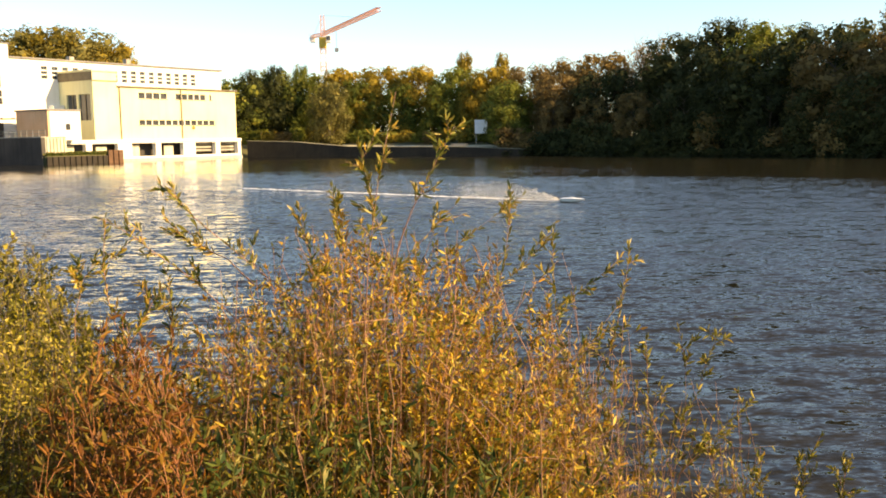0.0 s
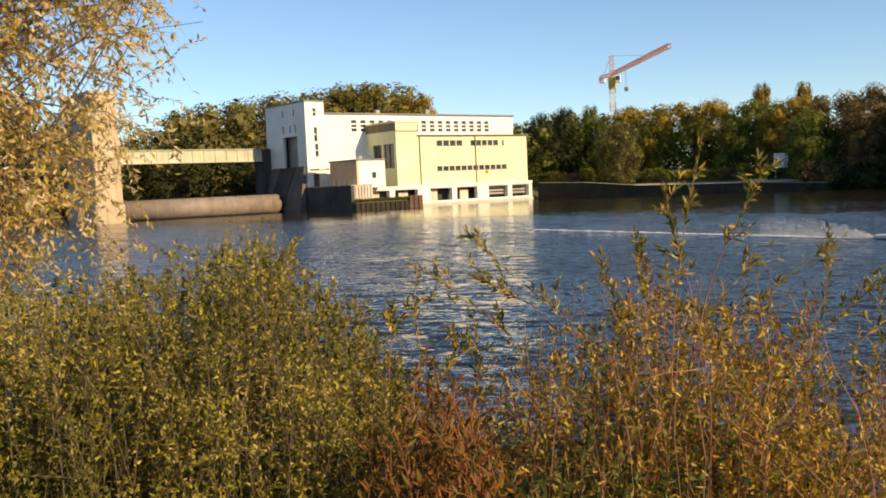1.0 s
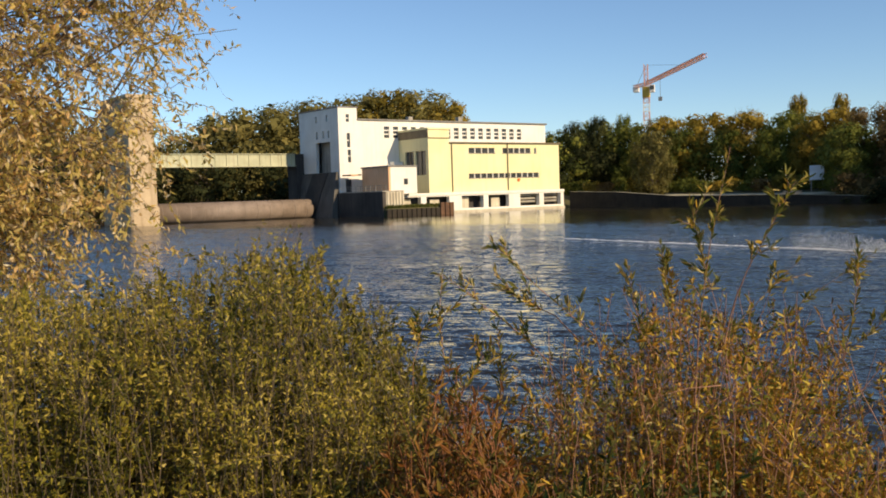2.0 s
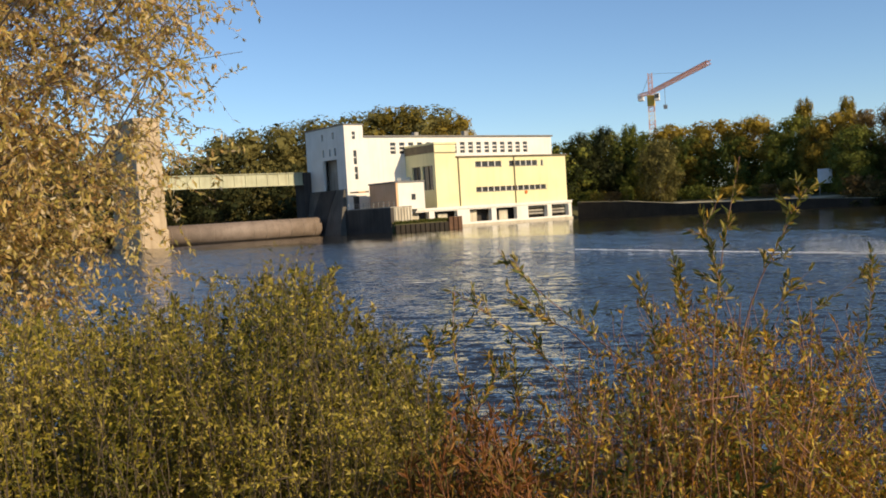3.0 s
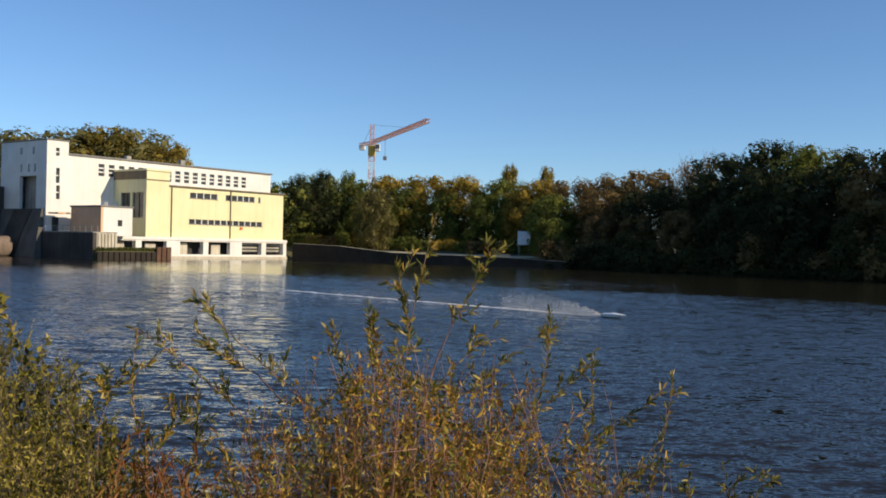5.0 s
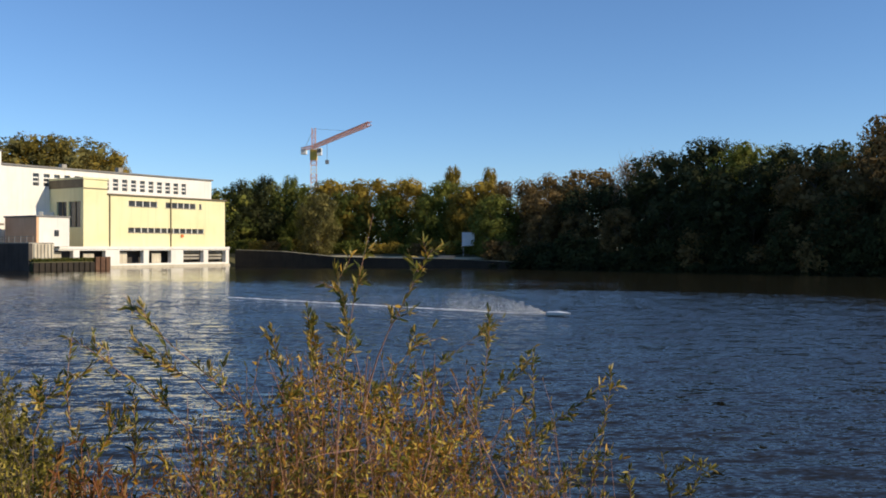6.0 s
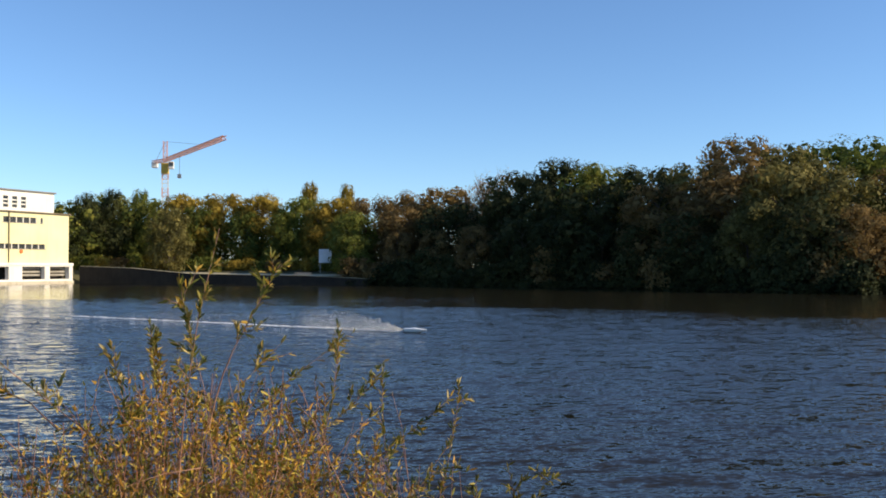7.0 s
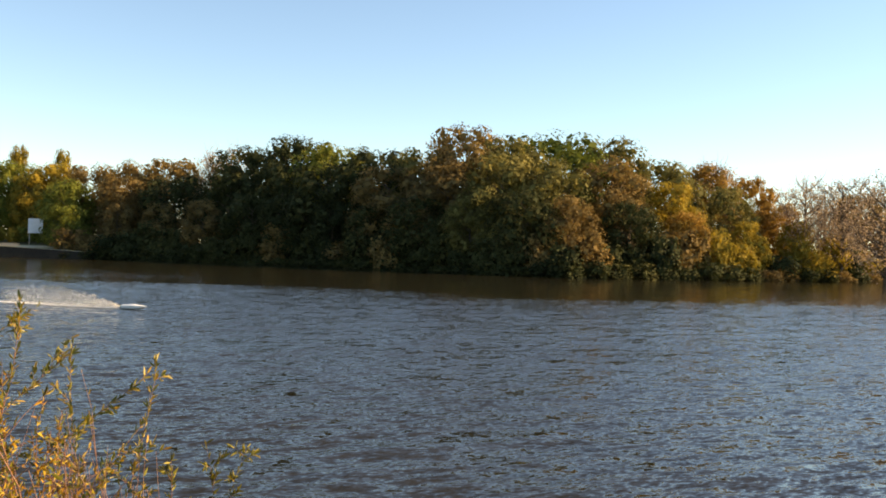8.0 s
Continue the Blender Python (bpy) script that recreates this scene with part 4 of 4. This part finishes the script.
# ---- willow tree beside the view ----
def build_near_tree():
    r = np.random.default_rng(77)
    ob = empty("willow_tree", Matrix.Identity(4), "tall willow tree with thinning yellow-olive leaves on the near bank", "tree")
    base = np.array([-8.6, 5.6, ground_z(-8.6, 5.6) - 0.3])
    forks = base + np.array([[0.1, 0.1, 2.2], [0.3, 0.3, 3.6], [0.2, 0.6, 5.2], [0.5, 0.4, 7.2]])
    trunk = np.stack([base, *forks])[None]
    V, F = tubes(trunk, np.array([[0.2, 0.17, 0.13, 0.09, 0.05]]))
    n = 300
    az = -60 + 28.0 * r.beta(1.15, 1.1, n)
    d = r.uniform(7.6, 9.8, n)
    xy = ring_points(az, d)
    edge = np.interp(az, [-58, -44, -38, -34, -30.5], [2.6, 2.8, 3.5, 4.8, 5.8])
    z = edge + (8.3 - edge) * r.random(n) ** 0.9
    tip = np.column_stack([xy, z])
    root = forks[r.integers(0, 4, n)] * 1.0
    lines = stems_of(root, tip, r, 8, 0.22, 0.015)
    V2, F2 = tubes(lines, np.linspace(1, 0.2, 8)[None] * np.full((n, 1), 0.014))
    fast_mesh("trunk", np.concatenate([V, V2]), np.concatenate([F, F2 + len(V)]), BARK, ob)
    P, T = along(lines, 15, 0.4, r)
    W = T * 0.6 + r.normal(size=P.shape) * 0.5
    W[:, 2] -= 0.25
    W /= np.linalg.norm(W, axis=1, keepdims=True)
    tw = stems_of(P, P + W * r.uniform(0.3, 0.9, (len(P), 1)), r, 5, 0.2, 0.02)
    tw[:, :, 2] -= np.linspace(0, 1, 5)[None] ** 2 * 0.2
    V, F = tubes(tw, np.linspace(1, 0.3, 5)[None] * np.full((len(P), 1), 0.0026))
    fast_mesh("fine_growth", V, F, TWIG, ob, kind="stuff")
    P, T = along(tw, 20, 0.05, r)
    D = T * 0.6 + r.normal(size=P.shape) * 0.6
    D[:, 2] -= 0.3
    ln = r.uniform(0.045, 0.085, len(P))
    V, F = plain_leaves(P, D, ln, ln * 0.32, r)
    fast_mesh("crown", V, F, LEAF_TREE, ob, kind="stuff")


build_near_tree()


# ---- woods ----
def tree_mesh(seed, height, spread, low, leaf, leaves, leaf_size, thin=False):
    """A tree standing at the origin: tapered trunk, limbs and a crown of billowing lobes of leaves."""
    r = np.random.default_rng(seed)
    ob = new("tree")
    top = height * (0.92 if thin else 0.8)
    trunk = np.array([[(0, 0, -0.5), (0.1, 0, top * 0.25), (0.15, 0.1, top * 0.5), (0, 0.2, top * 0.75), (0.1, 0, top)]])
    trunk = trunk + r.normal(size=trunk.shape) * 0.12
    rad = np.array([[0.035, 0.028, 0.02, 0.012, 0.005]]) * height * 0.55
    lobes = 34
    h = np.linspace(0.06, 0.93, lobes)
    z = low * height + (1 - low) * height * h + r.normal(size=lobes) * 0.3
    prof = np.sqrt(np.clip(1 - (2 * h - 0.85) ** 2 / 1.5, 0.04, 1))
    ang = np.arange(lobes) * 2.4 + r.normal(size=lobes) * 0.4
    size = spread * r.uniform(0.24, 0.42, lobes) * (0.6 + 0.4 * prof)
    rr = np.maximum(spread * prof * r.uniform(0.8, 1.08, lobes) - size, 0)
    LC = np.column_stack([rr * np.cos(ang), rr * np.sin(ang), np.minimum(z, height - size * 0.85)])
    base = np.column_stack([0 * rr, 0 * rr, np.clip(LC[:, 2] - rr * 0.9, height * 0.12, top)])
    limb = stems_of(base, LC, r, 5, 0.1, 0.03)
    V1, F1 = tubes(trunk, rad)
    V2, F2 = tubes(limb, np.linspace(1, 0.25, 5)[None] * np.full((lobes, 1), height * 0.007))
    wood = [(V1, F1), (V2, F2)]
    if thin:
        P, T = along(limb, 9, 0.3, r)
        W = T + r.normal(size=P.shape) * 0.5 + np.array([0, 0, 0.5])
        tw = stems_of(P, P + W * r.uniform(0.8, 2.2, (len(P), 1)), r, 4, 0.15, 0.03)
        wood.append(tubes(tw, np.linspace(1, 0.3, 4)[None] * np.full((len(P), 1), 0.05)))
    shift = np.cumsum([0] + [len(v) for v, f in wood])
    fast_mesh("trunk", np.concatenate([v for v, f in wood]), np.concatenate([f + o for (v, f), o in zip(wood, shift)]), BARK, ob)
    # leaves lie on the outside of the lobes, in small tufts
    tufts = leaves // 5
    k = r.choice(lobes, tufts * 3, p=size**2 / (size**2).sum())
    way = r.normal(size=(tufts * 3, 3))
    way /= np.linalg.norm(way, axis=1, keepdims=True)
    wave = 1 + 0.09 * np.sin(way[:, 0] * 7 + k) * np.sin(way[:, 1] * 6 + 2 * k) + 0.05 * np.sin(way[:, 2] * 13 + k)
    C = LC[k] + way * (size[k] * wave * np.where(r.random(len(k)) < 0.58, r.uniform(0.4, 0.94, len(k)), r.uniform(0.9, 1.02, len(k))))[:, None] * np.array([1, 1, 0.9])
    depth = np.linalg.norm((C[:, None] - LC[None]) / np.array([1, 1, 0.9]), axis=2) / size[None]
    depth[np.arange(len(k)), k] = 1
    depth = depth.min(1)
    keep = np.flatnonzero((depth > 0.84) & (C[:, 2] > 0.3))[:tufts]
    way, C = way[keep], C[keep]
    loose = r.normal(size=(len(C), 5, 3)) * leaf_size * (1.1 if not thin else 1.8)
    if not thin:
        loose -= 0.75 * (loose * way[:, None]).sum(2, keepdims=True) * way[:, None]
    P = (C[:, None] + loose).reshape(-1, 3)
    out = np.repeat(way, 5, 0) + r.normal(size=P.shape) * 0.36 + np.array([0, 0, 0.15])
    out /= np.linalg.norm(out, axis=1, keepdims=True)
    D = np.cross(out, r.normal(size=P.shape))
    D /= np.linalg.norm(D, axis=1, keepdims=True) + 1e-9
    ln = r.uniform(0.6, 1.4, len(P)) * leaf_size
    wide = np.cross(out, D) * (ln * 0.5)[:, None]
    tri = np.stack([P - wide, P + wide, P + D * ln[:, None]], 1)
    back = (np.cross(tri[:, 1] - tri[:, 0], tri[:, 2] - tri[:, 0]) * out).sum(1) < 0
    tri[back] = tri[back][:, ::-1]
    V = tri.reshape(-1, 3)
    F = np.arange(len(V)).reshape(-1, 3)
    # each leaf is shaded with the swell of its lobe
    soft = np.repeat(way, 5, 0) + r.normal(size=P.shape) * 0.22
    soft = np.repeat(soft / np.linalg.norm(soft, axis=1, keepdims=True), 3, 0)
    stretch = height / np.quantile(V[:, 2], 0.997)
    V[:, 2] *= stretch
    if not thin:
        # larger sprays of leaves inside the lobes
        m = 1350 if height > 10 else 180
        shell = np.arange(m) < m * 0.3
        q = r.choice(lobes, m, p=size**2 / (size**2).sum())
        deep = r.normal(size=(m, 3))
        deep /= np.linalg.norm(deep, axis=1, keepdims=True)
        Q = LC[q] + deep * (size[q] * np.where(shell, r.uniform(0.74, 0.88, m), r.uniform(0.05, 0.6, m)))[:, None]
        Q[:, 2] = np.maximum(Q[:, 2], 0.5)
        deep[~shell] += r.normal(size=(m, 3))[~shell] * 1.2
        deep /= np.linalg.norm(deep, axis=1, keepdims=True)
        E = np.cross(deep, r.normal(size=(m, 3)))
        E /= np.linalg.norm(E, axis=1, keepdims=True)
        G = np.cross(deep, E)
        half = r.uniform(0.45, 0.85, (m, 1)) * (1 if height > 10 else 0.6)
        heart = np.stack([Q - E * half, Q - G * half * 0.7, Q + E * half, Q + G * half * 0.7], 1)
        flip = (np.cross(heart[:, 1] - heart[:, 0], heart[:, 2] - heart[:, 0]) * deep).sum(1) < 0
        heart[flip] = heart[flip][:, ::-1]
        heart = heart.reshape(-1, 3)
        heart[:, 2] *= stretch
        inner = fast_mesh("inner_crown", heart, np.arange(len(heart)).reshape(-1, 4), leaf, ob, kind="stuff").data
        inner.shade_smooth()
        inner.normals_split_custom_set_from_vertices(np.repeat(deep, 4, 0).tolist())
    crown = fast_mesh("crown", V, F, leaf, ob, kind="stuff").data
    crown.shade_smooth()
    crown.normals_split_custom_set_from_vertices(soft.tolist())
    return ob


KINDS = {}
SPECS = [("green", 0.5, 0.0), ("gold", 0.42, 0.0), ("rust", 0.45, 0.02), ("dark", 0.52, 0.0), ("pale", 0.34, 0.2), ("olive", 0.5, 0.0), ("orange", 0.44, 0.0)]
for i, (kind, w, low) in enumerate(SPECS):
    for v in range(2):
        KINDS[kind, v] = tree_mesh(20 + i * 3 + v, 20.0, 20.0 * w, low, WOODS[kind], 11500 if kind != "pale" else 2200, 0.33 if kind != "pale" else 0.32,
                                   kind == "pale")
LABELS = {"green": "broad green deciduous tree on the far bank", "gold": "yellow-gold autumn tree on the far bank",
          "rust": "rust-brown autumn tree on the far bank", "dark": "dark green tree toned darker for the shade of the bank",
          "olive": "olive-brown deciduous tree on the far bank", "orange": "orange-brown autumn tree on the far bank",
          "pale": "thin pale tree that has lost most leaves"}
used = set()


def plant(kind, x, y, height, width=1.0, rnd=random.Random(3)):
    key = (kind, rnd.randrange(2))
    m = Matrix.LocRotScale((x, y, ground_z(x, y)), Euler((0, 0, rnd.uniform(0, 6.28))), None)
    src = KINDS[key]
    ob = src if key not in used else copy_thing(src, m)
    used.add(key)
    ob.matrix_basis = m
    s = height / 20.0
    ob.scale = (s * width, s * width, s)
    return tagged(ob, LABELS[kind], "tree", "trees of the far bank")


SKY = [(-16, 3.4), (-12.7, 3.7), (-12.1, 4.1), (-11.4, 3.8), (-10.7, 4.2), (-8.7, 3.8), (-6.8, 4.25), (-3.7, 4.1), (-0.7, 4.25), (1.5, 4.4), (3.5, 4.1),
       (5, 4.5), (7.5, 4.4), (9.6, 4.9), (12.6, 5.5), (13.9, 6.1), (16.8, 6.2), (17.9, 5.9), (19.2, 5.15), (19.8, 5.3), (21.1, 6.1), (24.4, 6.4),
       (25.8, 7.1), (30.2, 7.2), (33.8, 7.1), (36, 6.4), (37.8, 5.4), (39.1, 5.3), (40.6, 5.4), (42.3, 4.65), (44.2, 4.0), (45.8, 4.6), (50, 4.7),
       (60, 5), (75, 5)]
rnd = random.Random(11)


def skyline(az):
    return float(np.interp(az, [s[0] for s in SKY], [s[1] for s in SKY]))


def row(depth, step, low, kinds, az0=-13.0, az1=57.0):
    """One row of trees that follows the shore at that depth, as tall as the skyline there times low."""
    az = az0
    while az < az1:
        dist = 100.0
        for _ in range(30):
            x, y = polar(az, dist)
            dist += (shore(x) + depth + (9 if az < 3 and depth < 20 else 0) - y) * 0.7
        x, y = polar(az, dist)
        h = (4 + dist * math.tan(radians(skyline(az)))) * low * rnd.uniform(0.95, 1.03) - ground_z(x, y)
        plant(kinds(az), x, y, h, rnd.uniform(0.9, 1.3))
        az += math.degrees(step / dist) * rnd.uniform(0.8, 1.25)


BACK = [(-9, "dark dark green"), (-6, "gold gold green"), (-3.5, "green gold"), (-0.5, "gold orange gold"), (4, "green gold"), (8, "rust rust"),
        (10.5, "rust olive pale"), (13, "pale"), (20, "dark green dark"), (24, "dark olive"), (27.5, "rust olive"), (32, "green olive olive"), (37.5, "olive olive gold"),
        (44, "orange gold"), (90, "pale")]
# the dark kind puts the shade of this bank into leaf colour
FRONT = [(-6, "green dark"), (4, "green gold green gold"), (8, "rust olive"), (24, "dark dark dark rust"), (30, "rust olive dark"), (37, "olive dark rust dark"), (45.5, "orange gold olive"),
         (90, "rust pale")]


def mixed(table):
    def choose(az):
        return rnd.choice(next(k for a, k in table if az < a).split())
    return choose


row(26, 8.5, 1.0, mixed(BACK))
for kind, az, el, d, w in (("gold", 0.5, 4.95, 244, 0.35), ("gold", 2.8, 4.85, 240, 0.4), ("dark", -12.1, 4.1, 246, 0.45), ("dark", -10.7, 4.35, 248, 0.45),
                           ("green", -9.2, 4.35, 250, 0.4), ("olive", -7.6, 3.4, 226, 0.75), ("pale", -2.2, 4.3, 250, 0.9), ("pale", 10.8, 5.4, 215, 0.8),
                           ("pale", 12.0, 5.6, 210, 0.8), ("rust", 12.9, 2.2, 192, 0.8), ("pale", 45.6, 4.7, 192, 1.0), ("pale", 47.5, 4.5, 196, 1.0),
                           ("pale", 49.8, 4.9, 190, 1.1), ("pale", 40.5, 5.5, 205, 1.0)):
    x, y = polar(az, d)
    plant(kind, x, y, 4 + d * math.tan(radians(el)) - ground_z(x, y), w)
row(13, 9.0, 0.84, mixed(FRONT))
row(5, 8.0, 0.58, mixed(FRONT), 3.0)
for az, el, d in ((-37, 3.2, 268), (-35, 4.0, 262), (-33, 5.0, 262), (-31, 5.4, 262), (-29, 5.6, 262), (-27, 5.8, 268), (-25, 6.0, 265), (-23.2, 6.3, 262),
                  (-21.4, 6.2, 262), (-20.0, 5.5, 264), (-40, 4.5, 262), (-43, 5, 262), (-46, 5, 262), (-34, 3.0, 250), (-30, 3.2, 252), (-38, 3, 250), (-42, 3.2, 250)):
    x, y = polar(az, d)
    # low trees take the dark leaf tone for the shade under the bridge
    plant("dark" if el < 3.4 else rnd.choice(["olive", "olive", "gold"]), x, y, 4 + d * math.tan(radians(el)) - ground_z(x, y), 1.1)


# ---- low growth along the far bank ----
BUSHES = {k: tree_mesh(60 + i, 4.0, 2.6, -0.05, WOODS[k], 1100, 0.3) for i, k in enumerate(("green", "gold", "rust", "dark"))}
BUSH_LABEL = {"green": "round green bush on the far bank", "gold": "yellowing bush on the far bank",
              "rust": "brown autumn bush on the far bank", "dark": "bush overhanging the water, toned dark for shade"}
bush_used = set()


def plant_bush(kind, x, y, h, w):
    m = pose(x, y, ground_z(x, y) - 0.1, 0, 0, rnd.uniform(0, 360))
    ob = BUSHES[kind]
    if kind in bush_used:
        ob = copy_thing(ob, m)
    bush_used.add(kind)
    ob.name = "bush"
    ob.matrix_basis = m
    ob.scale = (w / 5, w / 5, h / 4)
    tagged(ob, BUSH_LABEL[kind], "bush", "bushes of the far bank")


az = -12.6
while az < 57:
    dist = 150.0
    deep = 9 if az < -3 else 8 if az < 3 else 2.0
    for _ in range(30):
        x, y = polar(az, dist)
        dist += (shore(x) + deep + rnd.uniform(-0.05, 0.05) - y) * 0.7
    x, y = polar(az, dist)
    if az < 3:
        plant_bush(rnd.choice(["gold", "rust", "green", "gold", "green"]), x, y + rnd.uniform(0, 3), rnd.uniform(2.2, 4.6), rnd.uniform(4, 6))
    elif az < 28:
        # dark-leaved row paints the shade along the waterline
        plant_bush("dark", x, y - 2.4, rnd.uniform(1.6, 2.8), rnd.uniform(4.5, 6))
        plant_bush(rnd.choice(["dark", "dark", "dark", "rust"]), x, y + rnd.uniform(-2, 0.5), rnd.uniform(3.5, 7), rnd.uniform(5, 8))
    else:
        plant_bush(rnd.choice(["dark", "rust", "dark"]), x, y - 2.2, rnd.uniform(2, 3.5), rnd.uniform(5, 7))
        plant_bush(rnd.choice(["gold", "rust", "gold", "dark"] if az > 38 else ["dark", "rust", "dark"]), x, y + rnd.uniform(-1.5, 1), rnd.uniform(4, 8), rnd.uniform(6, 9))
    az += math.degrees(rnd.uniform(2.6, 4.2) / dist)


# ---- model speedboat with its spray ----
def build_boat():
    heading = math.degrees(math.atan2(-16.2, 18.4))
    at = pose(6.9, 56.6, 0.03, 0, -2, heading)
    b = empty("model_speedboat", at, "small white model speedboat racing across the river", "model boat")
    bm = bmesh.new()
    rings = []
    for x, w, zt, zb in ((-0.75, 0.24, 0.2, 0.0), (-0.3, 0.27, 0.21, -0.02), (0.2, 0.25, 0.2, -0.01), (0.55, 0.15, 0.17, 0.04), (0.8, 0.02, 0.14, 0.1)):
        rings.append([bm.verts.new(p) for p in ((x, -w, zt), (x, -w * 0.8, zb + 0.05), (x, 0, zb), (x, w * 0.8, zb + 0.05), (x, w, zt), (x, 0, zt + 0.05))])
    for p, q in zip(rings, rings[1:]):
        for i in range(6):
            bm.faces.new((p[i], p[(i + 1) % 6], q[(i + 1) % 6], q[i]))
    bm.faces.new(rings[0])
    bm.faces.new(rings[-1])
    part("hull", bm, HULLWHITE, b)
    bm = bmesh.new()
    bmesh.ops.create_uvsphere(bm, u_segments=14, v_segments=8, radius=1, matrix=Matrix.LocRotScale((-0.12, 0, 0.2), None, (0.36, 0.14, 0.085)))
    part("canopy", bm, HULLWHITE, b, "rounded white canopy", True)
    boxpart("transom", HULLDARK, b, (-0.79, -0.752, -0.2, 0.2, 0.03, 0.18), "black transom", 0.01)
    boxpart("rudder", GREYMETAL, b, (-0.9, -0.792, -0.012, 0.012, -0.12, 0.12), "", 0.004)
    r = np.random.default_rng(9)
    n = 18000
    back = np.where(r.random(n) < 0.72, 8 * r.random(n) ** 1.3, 26 * r.random(n) ** 1.4)
    rise = np.interp(back, [0, 0.6, 2, 4, 7, 12, 26], [0.12, 0.4, 0.8, 1.15, 1.25, 1.0, 0.5])
    comb = 0.85 + 0.15 * np.sin(back * 14 + 4 * np.sin(back * 1.7))
    P = np.column_stack([-0.85 - back, r.normal(size=n) * (0.08 + 0.02 * back), rise * r.random(n) ** 2.2 * comb])
    s = r.uniform(0.006, 0.016, n)[:, None, None]
    shape = np.array([(1, 0, -0.6), (-0.5, 0.87, -0.6), (-0.5, -0.87, -0.6), (0, 0, 1)])
    V = (P[:, None] + shape[None] * s).reshape(-1, 3)
    F = (np.arange(n)[:, None, None] * 4 + np.array([(0, 1, 2), (0, 3, 1), (1, 3, 2), (2, 3, 0)])[None]).reshape(-1, 3)
    w = empty("spray", pose(6.9, 56.6, 0.0, 0, 0, heading), "white plume of spray and foam trailing the model boat", "spray")
    fast_mesh("droplet_plume", V, F, FOAM, w, kind="stuff")
    k = 120
    xs = -0.8 - np.linspace(0, 1, k) ** 1.3 * 32
    wid = (0.07 + 0.1 * r.random(k)) * np.interp(-xs, [0, 3, 25, 47], [0.6, 1.3, 0.8, 0.25])
    V = np.concatenate([np.column_stack([xs, wid, 0 * xs + 0.015]), np.column_stack([xs, 0 * xs, 0.03 + 0.06 * r.random(k)]), np.column_stack([xs, -wid, 0 * xs + 0.015])])
    i = np.arange(k - 1)
    F = np.concatenate([np.column_stack([i + a * k, i + 1 + a * k, i + 1 + (a + 1) * k, i + (a + 1) * k]) for a in (0, 1)])
    fast_mesh("foam_trail", V, F, FOAM, w)


build_boat()


# rough grass on the earth fill beside the quay
g = np.random.default_rng(14)
gp = np.column_stack([g.uniform(-4.2, 11.9, 5000), g.uniform(-17.8, -17.25, 5000) + np.clip(g.normal(size=5000), 0, 1) * 3, np.full(5000, 1.65)])
gv, gf = plain_leaves(gp, g.normal(size=gp.shape) * 0.4 + np.array([0, 0, 1.0]), g.uniform(0.3, 0.9, 5000), g.uniform(0.06, 0.14, 5000), g)
tuft = fast_mesh("bank_grass", gv, gf, GRASS, None, "rough grass on the fill behind the piling", "stuff")
tuft.matrix_world = STATION
tagged(tuft, "", "grass")
